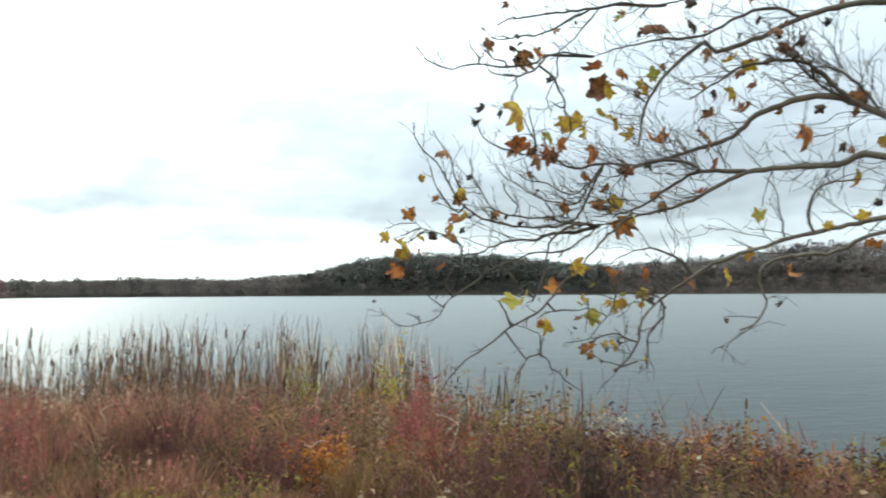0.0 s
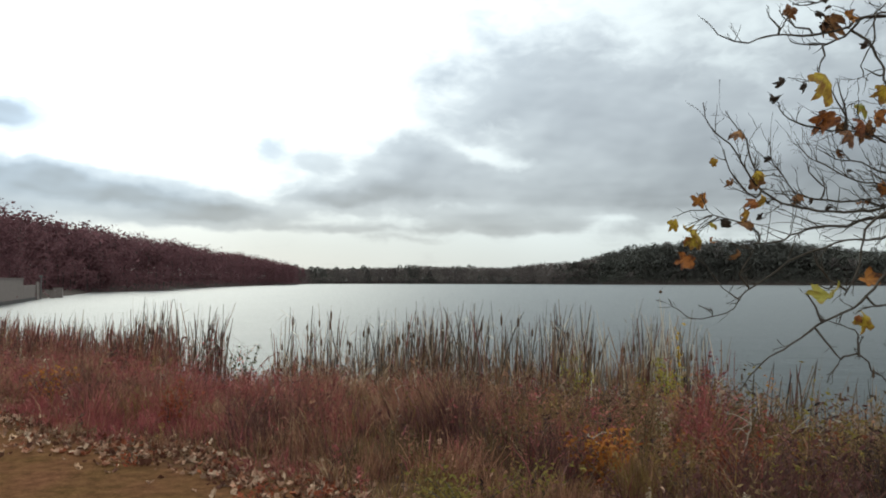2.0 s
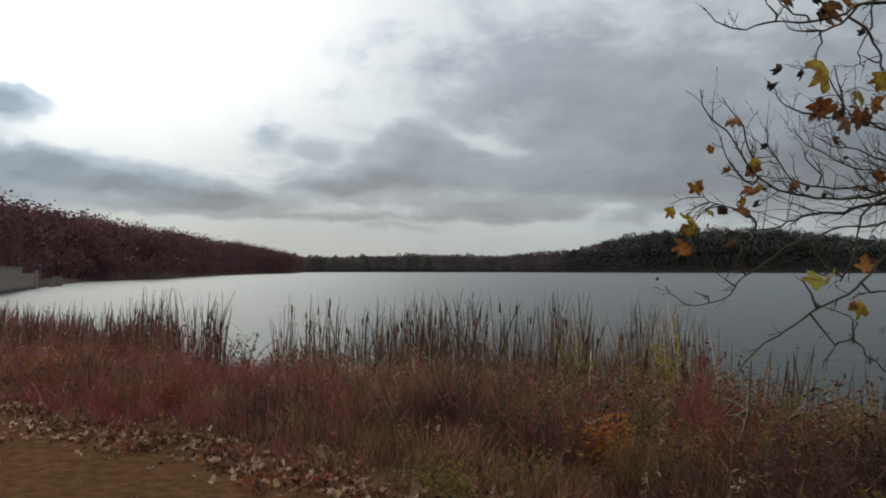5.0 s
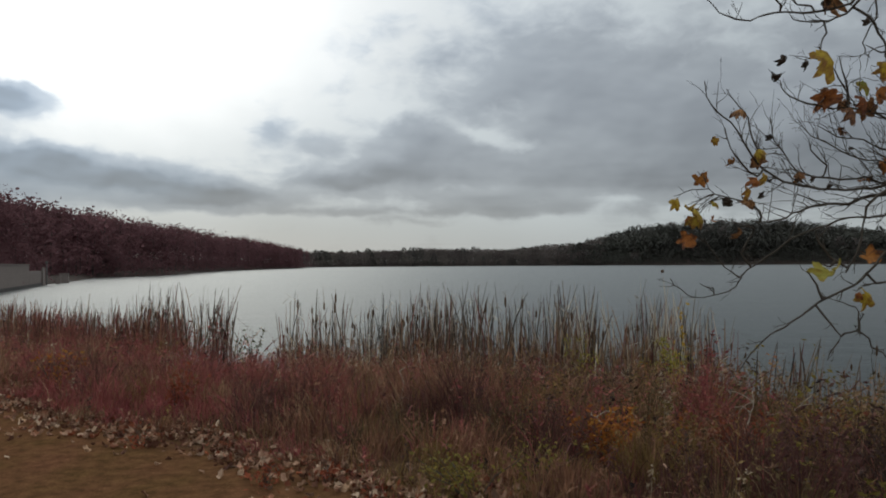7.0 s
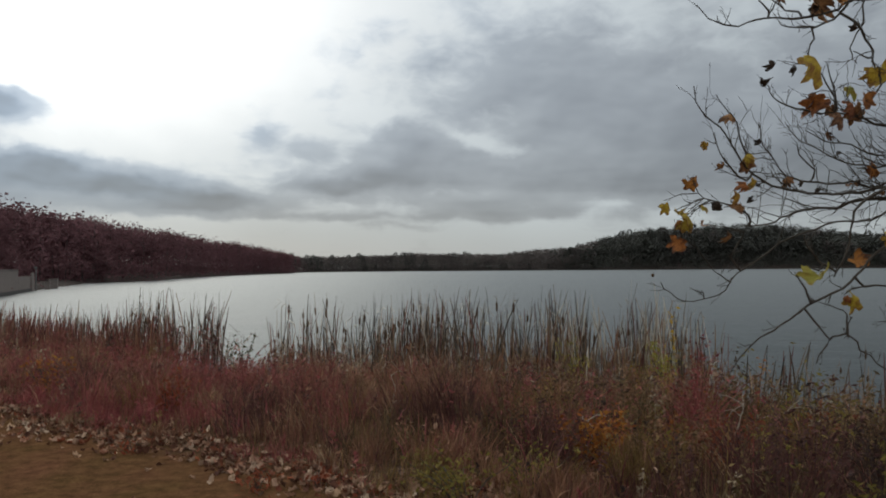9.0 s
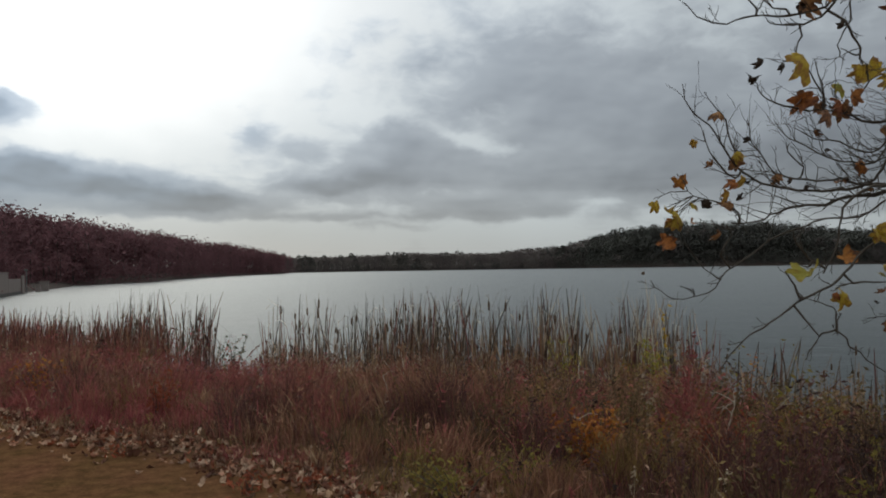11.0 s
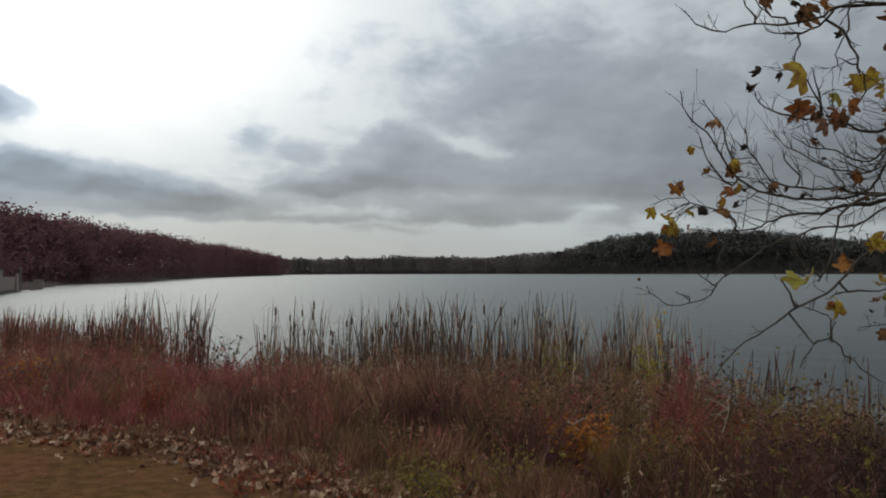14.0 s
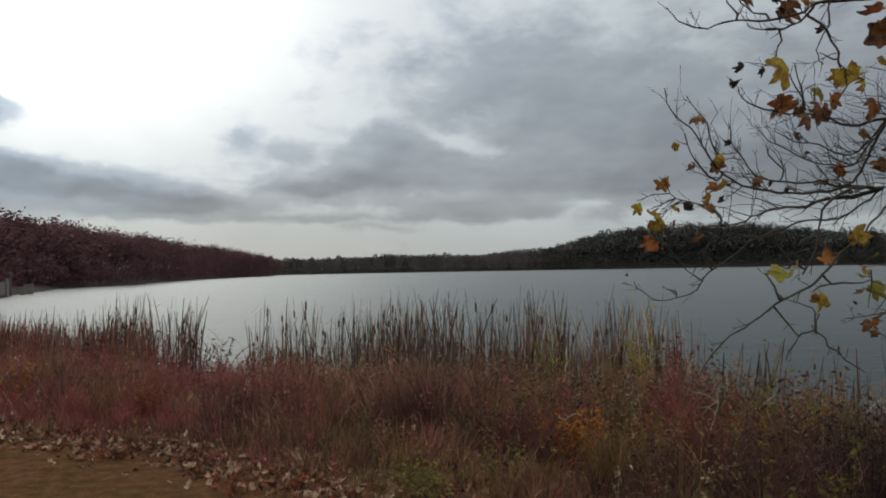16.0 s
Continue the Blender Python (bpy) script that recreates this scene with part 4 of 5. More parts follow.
# leaves of the tree: x, y, z, width, colour
LEAVES = []
LEAVES += [
    (3.32, 5.05, 3.43, 0.19, 'b'), (3.13, 5.12, 3.24, 0.15, 'o'), (3.11, 5.13, 3.12, 0.15, 'y'), (3.20, 5.11, 3.03, 0.24, 'b'),
    (3.35, 5.05, 3.13, 0.15, 'y'), (3.34, 5.06, 3.01, 0.15, 'b'), (3.71, 4.70, 3.26, 0.15, 'b'), (3.76, 4.65, 3.17, 0.11, 'y'),
    (2.99, 5.19, 2.81, 0.20, 'y'), (3.15, 5.14, 2.85, 0.19, 'y'), (3.31, 5.09, 2.75, 0.13, 'y'), (3.46, 5.03, 2.67, 0.18, 'o'),
    (3.08, 5.18, 2.59, 0.17, 'o'), (3.73, 4.72, 2.58, 0.16, 'b'), (4.10, 4.22, 2.63, 0.17, 'o'), (3.79, 4.61, 2.99, 0.12, 'y')]
LEAVES += [
    (3.75, 4.68, 2.82, 0.11, 'b'), (3.89, 4.49, 2.89, 0.11, 'b'), (3.81, 4.60, 2.83, 0.10, 'b'), (3.21, 5.16, 2.08, 0.19, 'o'),
    (3.25, 5.14, 2.24, 0.14, 'y'), (2.84, 4.67, 1.71, 0.10, 'o'), (3.05, 4.60, 1.71, 0.10, 'o'), (2.90, 4.67, 1.50, 0.11, 'y'),
    (2.70, 4.73, 1.52, 0.10, 'y'), (2.70, 4.74, 1.43, 0.11, 'g'), (2.75, 4.73, 1.20, 0.11, 'o'), (2.86, 4.70, 1.24, 0.10, 'y'),
    (2.89, 4.69, 1.21, 0.06, 'k'), (3.01, 4.62, 1.56, 0.10, 'y'), (3.15, 4.55, 1.54, 0.09, 'k'), (3.42, 4.19, 1.40, 0.06, 'k')]
LEAVES += [
    (3.60, 3.90, 1.51, 0.05, 'k'), (3.62, 3.86, 1.66, 0.12, 'o'), (4.34, 3.90, 1.86, 0.16, 'o'), (4.29, 3.95, 2.33, 0.12, 'y'),
    (4.32, 3.91, 2.07, 0.10, 'y'), (3.92, 4.50, 2.12, 0.11, 'g'), (4.21, 4.05, 2.54, 0.07, 'k'), (4.25, 3.96, 2.86, 0.13, 'b'),
    (4.03, 4.27, 3.23, 0.11, 'o'), (4.18, 4.04, 3.36, 0.09, 'k'), (3.93, 4.40, 3.46, 0.08, 'k'), (3.61, 4.81, 3.53, 0.11, 'k'),
    (3.68, 4.71, 3.65, 0.09, 'k'), (4.35, 3.79, 3.11, 0.13, 'k'), (3.24, 5.07, 3.62, 0.11, 'y'), (3.47, 4.99, 3.21, 0.13, 'g')]
LEAVES += [
    (3.75, 4.70, 2.52, 0.11, 'o'), (3.65, 4.83, 2.27, 0.10, 'o'), (3.84, 4.53, 3.39, 0.06, 'k'), (3.93, 4.39, 3.61, 0.10, 'o'),
    (4.36, 3.81, 2.57, 0.11, 'b'), (4.35, 3.86, 2.16, 0.06, 'k'), (3.07, 4.63, 1.05, 0.04, 'k'), (1.51, 5.76, 1.53, 0.03, 's'),
    (2.39, 4.95, 3.23, 0.170, 'b'), (2.24, 4.94, 3.26, 0.078, 'k'), (2.26, 4.95, 3.19, 0.064, 'k'), (2.18, 5.17, 2.90, 0.089, 'k'),
    (2.23, 5.17, 2.86, 0.081, 'k'), (2.08, 5.17, 2.78, 0.096, 'k'), (2.28, 5.00, 2.87, 0.193, 'y'), (2.34, 5.18, 2.63, 0.177, 'o')]
LEAVES += [
    (2.44, 5.18, 2.69, 0.133, 'b'), (2.63, 5.18, 2.73, 0.096, 'g'), (2.59, 4.93, 2.64, 0.106, 'o'), (2.67, 5.18, 2.61, 0.133, 'o'),
    (2.54, 5.18, 2.62, 0.096, 'b'), (2.56, 5.18, 2.53, 0.148, 'b'), (2.53, 5.23, 2.44, 0.074, 'b'), (2.72, 4.93, 2.78, 0.127, 'y'),
    (2.57, 4.91, 3.05, 0.063, 'k'), (1.82, 5.14, 2.53, 0.117, 'b'), (1.68, 5.10, 2.37, 0.065, 'y'), (1.75, 5.10, 2.23, 0.087, 'b'),
    (1.93, 5.14, 2.28, 0.103, 'y'), (2.02, 5.19, 2.25, 0.089, 'b'), (1.61, 5.19, 2.13, 0.126, 'o'), (1.96, 5.10, 2.13, 0.080, 'y')]
LEAVES += [
    (2.23, 5.19, 2.15, 0.081, 'b'), (2.77, 5.15, 2.21, 0.139, 'o'), (2.89, 5.18, 2.44, 0.089, 'b'), (2.53, 5.14, 2.32, 0.037, 'k'),
    (1.42, 5.19, 1.98, 0.103, 'y'), (1.56, 5.19, 1.89, 0.140, 'y'), (1.61, 5.19, 1.95, 0.081, 'y'), (1.55, 5.20, 1.86, 0.096, 'y'),
    (1.53, 5.11, 1.75, 0.109, 'o'), (1.69, 5.20, 1.84, 0.066, 'o'), (1.82, 5.11, 1.78, 0.094, 'b'), (1.82, 5.19, 1.94, 0.089, 'k'),
    (1.93, 5.19, 1.97, 0.089, 'b'), (1.96, 5.10, 2.06, 0.094, 'o'), (1.93, 5.19, 2.05, 0.081, 'y'), (2.03, 5.19, 2.00, 0.066, 'k')]
LEAVES += [
    (2.35, 4.33, 1.73, 0.137, 'y'), (2.40, 4.33, 1.74, 0.089, 'y'), (2.46, 4.85, 1.61, 0.103, 'o'), (2.29, 4.86, 1.48, 0.200, 'g'),
    (2.20, 4.29, 1.38, 0.150, 'y'), (2.03, 4.33, 1.38, 0.042, 'k'), (2.13, 4.33, 1.41, 0.054, 'o'), (1.58, 5.19, 1.86, 0.096, 'y'),
    (1.53, 5.19, 1.92, 0.089, 'y'), (1.51, 5.19, 1.87, 0.074, 'o'), (2.59, 4.94, 2.57, 0.092, 'b'), (2.62, 5.18, 2.57, 0.111, 'b'),
    (2.31, 4.95, 3.18, 0.071, 'b'), (2.44, 4.94, 3.25, 0.085, 'o'), (2.09, 5.18, 2.38, 0.052, 'k'), (2.22, 5.15, 2.10, 0.066, 'b')]
LEAVES += [
    (2.42, 5.15, 2.08, 0.059, 'k'), (2.61, 5.19, 2.10, 0.074, 'b'), (2.72, 5.15, 2.11, 0.066, 'k'), (2.84, 5.19, 2.05, 0.066, 'b'),
    (2.31, 5.19, 2.14, 0.052, 'k'), (2.07, 5.15, 2.11, 0.059, 'k')]
LEAVES += [
    (2.13, 4.98, 3.31, 0.106, 'b'), (2.05, 4.98, 3.37, 0.046, 'k'), (2.29, 4.98, 3.56, 0.075, 'b'), (2.56, 4.98, 3.39, 0.062, 'b'),
    (2.39, 4.98, 3.37, 0.067, 'k'), (2.84, 4.98, 3.52, 0.049, 'k'), (2.35, 4.98, 3.31, 0.047, 'k'), (3.03, 4.98, 3.03, 0.118, 'y'),
    (2.84, 4.98, 2.70, 0.142, 'y'), (3.30, 4.98, 3.07, 0.121, 'y'), (3.06, 4.98, 3.17, 0.098, 'o'), (3.16, 4.98, 3.58, 0.079, 'g'),
    (2.66, 4.62, 1.62, 0.037, 'g'), (2.64, 4.62, 1.49, 0.059, 'g'), (2.64, 4.62, 1.41, 0.071, 'b'), (2.61, 4.62, 1.34, 0.043, 'k')]
LEAVES += [
    (2.86, 4.62, 1.48, 0.076, 'y'), (2.90, 4.62, 1.57, 0.044, 'g'), (3.01, 4.62, 1.49, 0.058, 'y'), (3.05, 4.62, 1.58, 0.038, 'g'),
    (2.82, 4.62, 1.69, 0.069, 'o'), (2.67, 4.62, 1.22, 0.074, 'b'), (2.78, 4.62, 1.24, 0.056, 'y'), (2.69, 4.62, 1.18, 0.056, 'b'),
    (2.84, 4.62, 1.20, 0.050, 'k'), (2.77, 4.62, 1.11, 0.038, 'k'), (2.87, 4.62, 1.07, 0.032, 'k'), (3.08, 4.62, 1.14, 0.039, 'y')]
COLOURS = {"y": M_YELLOW, "o": M_ORANGE, "b": M_RUST, "k": M_DARK, "g": M_GREEN}


def leaf_mesh(name, mat, seed, curl, fold, stalk=True, rim_points=40):
    """A palmate leaf one unit wide with five toothed lobes, curled and folded, on a short stalk; the stalk's foot is the origin."""
    g = np.random.default_rng(seed)
    lobes = [(c * g.uniform(0.9, 1.1), g.uniform(0.42, 0.58), s * g.uniform(0.7, 1.15)) for c, s in ((0.02, 0.66), (0.95, 0.6), (-0.95, 0.6), (1.9, 0.4), (-1.9, 0.4))]
    rim = []
    for k in range(rim_points):
        t = -math.pi * 0.86 + 1.72 * math.pi * k / (rim_points - 1)
        lobe = max(max(0.0, 1 - abs(t - c) / w) ** 0.9 * s for c, w, s in lobes)
        r = 0.40 + lobe * 0.62 + 0.035 * (k % 2) + g.normal(0, 0.02)
        rim.append((math.sin(t) * r, math.cos(t) * r + 0.18))
    v = [(0.0, 0.0, 0.0)] + [(x * 0.5, y * 0.5 + 0.0, 0) for x, y in rim] + [(x, y, 0) for x, y in rim]
    n = len(rim)
    f = [(0, k + 1, k + 2) for k in range(n - 1)] + [(k + 1, n + k + 1, n + k + 2, k + 2) for k in range(n - 1)]
    v = np.array(v, float)
    ph = g.uniform(0, 6.28)
    x, y = v[:, 0].copy(), v[:, 1].copy()
    # the blade rolls about its midrib, one side more than the other, and its tip droops
    bow = np.where(x > 0, fold, fold * g.uniform(0.2, 0.7)) * 2.6
    angle = np.abs(x) * bow
    v[:, 0] = np.sign(x) * np.where(np.abs(bow) > 1e-3, np.sin(angle) / bow, np.abs(x))
    rise = np.where(np.abs(bow) > 1e-3, (1 - np.cos(angle)) / bow, 0)
    drop = y * curl * 0.9
    v[:, 1] = np.where(abs(curl) > 1e-3, np.sin(drop) / (curl * 0.9), y)
    v[:, 2] = rise + (1 - np.cos(drop)) / (curl * 0.9) + 0.10 * np.sin(8 * x + ph) * np.abs(y) + 0.10 * np.sin(7 * y + ph * 2) * np.abs(x) + 0.05 * np.sin(13 * x - 9 * y + ph)
    if stalk:
        k = len(v)
        v = np.concatenate([v, [(-0.012, 0.02, 0.0), (0.012, 0.02, 0.0), (0.008, -0.34, 0.06), (-0.008, -0.34, 0.06)]])
        f.append((k, k + 1, k + 2, k + 3))
        v[:, 1] += 0.34
    return mesh_of(name, v, f, mat, None, True)


LEAF = {c: [leaf_mesh("leaf", m, 30 + q, (-1.1, 0.9, -1.7, 1.5, -0.6, 2.1)[q] * (1.4 if c == "k" else 1), (0.55, 0.95, -0.8, 1.25, -1.1, 0.7)[q] * (1.6 if c == "k" else 1)) for q in range(6)] for c, m in COLOURS.items()}
bm = bmesh.new()
bmesh.ops.create_icosphere(bm, subdivisions=2, radius=0.012)
for b in bm.verts:
    b.co *= 1 + 0.16 * noise.noise(b.co * 260)
BALL = bpy.data.meshes.new("seed_ball")
bm.to_mesh(BALL)
bm.free()
BALL.materials.append(M_HEAD)

for n, (x, y, z, width, colour) in enumerate(LEAVES):
    place = np.array((x, y, z))
    if colour == "s":
        _, k, _ = tree_of.find(place + (0.2, 0, 0.25))
        key, foot = ALL[k]
        line = bend([foot, (foot + place) / 2 + (0.02, 0, -0.03), place + (0, 0, 0.01)], 0.05)
        tube(line, np.full(len(line), 0.0007), 3, *SPRIGS)
        part("seed_ball", BALL, sycamore, "small dark round seed ball", Matrix.Translation(Vector(place) - TREE))
        continue
    # a fine twig from the nearest limb carries the leaf
    lift = np.array((rng.uniform(-0.02, 0.05), rng.uniform(-0.03, 0.03), width * 0.45))
    tip = place + lift
    _, k, gap = tree_of.find(tip + np.array((0.12, 0, -0.02)))
    key, foot = ALL[k]
    if gap > 0.03:
        mid = (foot + tip) / 2 + rng.normal(0, 0.05 * gap + 0.004, 3) + (0, 0, 0.06 * gap)
        line = bend([foot, mid, tip], 0.04, 0.002, rng)
        tube(line, np.linspace(0.0038, 0.002, len(line)), 4, *SPRIGS)
        for _ in range(2):
            c = line[rng.integers(1, len(line))]
            d = tip - foot + rng.normal(0, 0.4 * gap, 3) + (0, 0, 0.3 * gap)
            twig(key, c, d / np.linalg.norm(d), min(0.3, gap * 0.6) * rng.uniform(0.5, 1.0), 0.002, 1)
    own = np.random.default_rng(900 + n)
    me = LEAF[colour][own.integers(6)]
    hang = Matrix.Translation(Vector(tip) - TREE) @ Euler((radians(own.uniform(-165, -40)), radians(own.uniform(-55, 55)), radians(own.uniform(-80, 80))), "ZYX").to_matrix().to_4x4()
    size = width * own.uniform(0.95, 1.2)
    part("leaf", me, sycamore, "", hang @ Matrix.Diagonal((size * own.uniform(0.55, 0.95), size * own.uniform(0.7, 1.0), size * 1.1, 1)))
for _ in range(44):
    key = ("a", "a2", "b", "c", "c1", "d", "d1", "d2", "c2", "e")[rng.integers(10)]
    line = LINES[key][0]
    p = line[rng.integers(len(line) // 2, len(line))] + rng.normal(0, 0.06, 3)
    size = rng.uniform(0.05, 0.11)
    hang = Matrix.Translation(Vector(p) - TREE) @ Euler((radians(rng.uniform(-150, -50)), radians(rng.uniform(-40, 40)), radians(rng.uniform(0, 360))), "ZYX").to_matrix().to_4x4()
    part("leaf", LEAF["kkbby"[rng.integers(5)]][rng.integers(6)], sycamore, "", hang @ Matrix.Diagonal((size, size, size, 1)))
part("twig_spray", mesh_of("twig_spray", np.array(SPRIGS[0]) - np.array(TREE), SPRIGS[1], M_TWIG), sycamore, "fine dark crooked twigs")["kind"] = "stuff"


# ---------------------------------------------------------------- grass, reeds and weeds
def blades(base, height, width, lean, turn, droop=0.25, taper=((0, 1.0), (0.4, 0.85), (0.75, 0.55), (1.0, 0))):
    """Tapered bent blades as one mesh: seven corners each."""
    n = len(base)
    out = np.zeros((n, 7, 3))
    side = np.stack([np.cos(turn), np.sin(turn), 0 * turn], -1)
    drift = lean / (np.linalg.norm(lean, axis=1, keepdims=True) + 1e-9)
    for level, (h, w) in enumerate(taper):
        c = base + lean * (h ** 1.7)[..., None] if isinstance(h, np.ndarray) else base + lean * h ** 1.7
        c = c + np.stack([0 * height, 0 * height, height * (h - droop * h ** 3 * np.linalg.norm(lean, axis=1) / (height + 1e-6))], -1)
        if level < 3:
            out[:, level * 2] = c - side * (width * w / 2)[:, None]
            out[:, level * 2 + 1] = c + side * (width * w / 2)[:, None]
        else:
            out[:, 6] = c
    k = np.arange(n)[:, None] * 7
    q = np.concatenate([k + np.array((0, 1, 3, 2)), k + np.array((2, 3, 5, 4))])
    t = k + np.array((4, 5, 6))
    return out.reshape(-1, 3), q.tolist() + t.tolist(), n


def stuff_of_blades(name, label, category, sets, mats):
    """sets: (base, height, width, lean, turn, material number for each blade)."""
    base, height, width, lean, turn, mat = (np.concatenate([s[k] for s in sets]) for k in range(6))
    v, f, n = blades(base, height, width, lean, turn)
    index = np.concatenate([mat, mat, mat]).astype(np.int32)
    ob = new(name, mesh_of(name, v, f, mats, index))
    return tagged(ob, label, category, kind="stuff")


def seat(x, y):
    return np.stack([x, y, land(x, y) - 0.01], -1)


def patch(x, y, scale, shift):
    """Slow waves over the ground, from 0 to 1."""
    return 0.5 + 0.25 * (np.sin(x * scale + 1.7 * np.sin(y * scale * 0.6 + shift)) + np.sin(y * scale * 1.1 + shift * 2 + 1.3 * np.sin(x * scale * 0.7)))


# the meadow grows in mounds, each of one kind of plant with its own height and colour
gm = np.random.default_rng(31)
mx, my = np.meshgrid(np.arange(-17, 12, 0.62), np.arange(1.5, 26, 0.8))
MOUND_X, MOUND_Y = mx.ravel() + gm.uniform(-0.3, 0.3, mx.size), my.ravel() + gm.uniform(-0.38, 0.38, mx.size)
MOUND_H = np.clip(gm.normal(0.92, 0.24, mx.size), 0.45, 1.45)


def mound_hues(g, x, y):
    """0 rusty, 1 tan, 2 brown, 3 olive, 5 dark red, 9 umber, 7 near-black: redder to the west, leafier and yellower to
    the east, dull and dark towards the reeds, darkest in the near east corner.
    """
    # part of the west's redness is a magenta lens cast put into colour
    west, east = smooth((1.6 - x) / 3.2), smooth((x - 1.6) / 2.2)
    far, front = smooth((y - 8.5) / 3), smooth((7.6 - y) / 1.2) * smooth((x + 0.7) / 0.6) * smooth((2.2 - x) / 0.8)
    # the darkest colours gather in the near corner on the east
    corner = smooth((7.4 - y) / 1.4) * smooth((x - 1.4) / 1.0)
    w = np.stack([0.75 * west + 0.03 + 0.1 * west, 0.06 + 0.12 * far + 0.06 * east, 0.3 + 0.25 * far * (1 - west),
                  0.05 + 0.5 * front + 0.22 * east, 0.26 + 0.02 * (1 - west) + 0.25 * corner, 0.12 + 0.55 * (1 - west), 1.1 * corner], -1)
    w = np.cumsum(w / w.sum(-1, keepdims=True), -1)
    return np.array((0, 1, 2, 3, 5, 9, 7))[np.minimum((g.random(len(x))[:, None] > w).sum(-1), 6)]


MOUND_HUE = mound_hues(gm, MOUND_X, MOUND_Y)


def mound_at(x, y):
    """The mound that a place belongs to, and how near it is to its middle, from 0 to 1."""
    x, y = np.asarray(x, float), np.asarray(y, float)
    best, which = np.full(x.shape, 1e9), np.zeros(x.shape, int)
    for a in range(0, len(MOUND_X), 64):
        d = (x[:, None] - MOUND_X[a:a + 64]) ** 2 + (y[:, None] - MOUND_Y[a:a + 64]) ** 2
        k = d.argmin(1)
        near = d[np.arange(len(x)), k]
        which, best = np.where(near < best, k + a, which), np.minimum(near, best)
    return which, np.clip(1 - np.sqrt(best) / 0.62, 0, 1)


def in_meadow(x, y):
    return (y > lawn_y(x) + 0.4) & (y < shore_y(x) + 0.25)


def meadow_height(x, y):
    x, y = np.atleast_1d(x), np.atleast_1d(y)
    which, middle = mound_at(x, y)
    edge = smooth((y - lawn_y(x)) / 1.6)
    low = 0.55 + 0.45 * smooth((shore_y(x) - y - 1.5) / 7) - 0.22 * smooth((x - 3.0) / 1.5)
    reedy = np.where(x < -5.2, smooth((y - (shore_y(x) - 5)) / 4) * 0.75, 0)
    return (0.12 + edge * 0.42) * low * MOUND_H[which] * (0.55 + 0.6 * smooth(middle * 1.4)) + reedy


def meadow_colour(g, x, y):
    """The mound's own colour, with strangers strewn in."""
    which, _ = mound_at(x, y)
    return np.where(g.random(len(x)) < 0.74, MOUND_HUE[which], mound_hues(g, x, y))


def clump_field(g, x0, x1, y0, y1, clumps, keep, tall, per, spread, mats_for, width=(0.006, 0.012), lean=0.35, stray=0.24):
    """Tufts strewn over a plot: each has its own height, lean and colour."""
    cx, cy = g.uniform(x0, x1, clumps), g.uniform(y0, y1, clumps)
    ok = keep(cx, cy)
    cx, cy = cx[ok], cy[ok]
    n = len(cx)
    high = tall(cx, cy) * g.uniform(0.75, 1.2, n)
    colour = mats_for(g, cx, cy)
    bend_x, bend_y = g.normal(0.05, 0.16, n), g.normal(0, 0.16, n)
    k = np.repeat(np.arange(n), per)
    m = len(k)
    rad = np.abs(g.normal(0, spread, m))
    t = g.uniform(0, 6.283, m)
    ox, oy = rad * np.cos(t), rad * np.sin(t)
    x, y = cx[k] + ox, cy[k] + oy
    h = high[k] * g.uniform(0.4, 1.0, m)
    out = np.stack([ox / spread * 0.5 * lean + bend_x[k] + g.normal(0, stray, m), oy / spread * 0.5 * lean + bend_y[k] + g.normal(0, stray, m), 0 * h], -1) * h[:, None]
    swap = g.random(m) < 0.1
    mat = np.where(swap, g.integers(0, 4, m), colour[k])
    return seat(x, y), h, g.uniform(*width, m), out, g.uniform(0, 3.1416, m), mat


def grassy(x, y):
    return in_meadow(x, y) & (gm.random(len(x)) < 1 - 0.45 * smooth((x - 1.2) / 1.6))


MEADOW = [M_RED, M_TAN, M_BROWN, M_OLIVE, M_STRAW, M_DUSK, M_SHRUB_L, M_NEAR_BLACK, M_SHRUB_O, M_UMBER]
g = np.random.default_rng(50)
near_sets = [clump_field(g, -9, 9, 2.5, 13, 3300, grassy, meadow_height, 44, 0.11, meadow_colour, (0.004, 0.010)),
             clump_field(g, -9, 9, 2.5, 12, 1500, in_meadow, lambda x, y: 0.6 * meadow_height(x, y) + 0.04, 30, 0.2, meadow_colour, (0.004, 0.009), 0.6, 0.4)]


def thatch(g, n, x0, x1, y0, y1, long):
    """Broken stalks lying and leaning every way through the standing growth."""
    x, y = g.uniform(x0, x1, n), g.uniform(y0, y1, n)
    ok = in_meadow(x, y)
    x, y = x[ok], y[ok]
    m = len(x)
    length = g.uniform(0.5, 1.2, m) * long
    rise = length * g.uniform(0.0, 0.7, m)
    t = g.uniform(0, 6.283, m)
    base = seat(x, y)
    base[:, 2] += g.uniform(0, 0.7, m) * meadow_height(x, y)
    return base, rise, g.uniform(0.005, 0.011, m), np.stack([np.cos(t), np.sin(t), 0 * t], -1) * (length * 0.7)[:, None], t + 1.57, g.choice([0, 0, 1, 2, 2, 5], m)


near_sets += [thatch(g, 5000, -9, 9, 2.5, 13, 0.30), thatch(g, 7000, -14, 9, 9, 20, 0.5)]
near_sets.append(clump_field(g, -9, 3, 3, 12, 1700, lambda x, y: np.abs(y - lawn_y(x) - 0.55) < 0.45 * (0.5 + patch(x, y, 4.0, 2)), lambda x, y: 0.08 + 0.13 * patch(x, y, 3.0, 5),
                             24, 0.10, meadow_colour, (0.004, 0.009), 0.9, 0.4))
stuff_of_blades("meadow_grass", "tall dry rusty-brown meadow grass in tufts on the bank", "grass", near_sets, MEADOW)
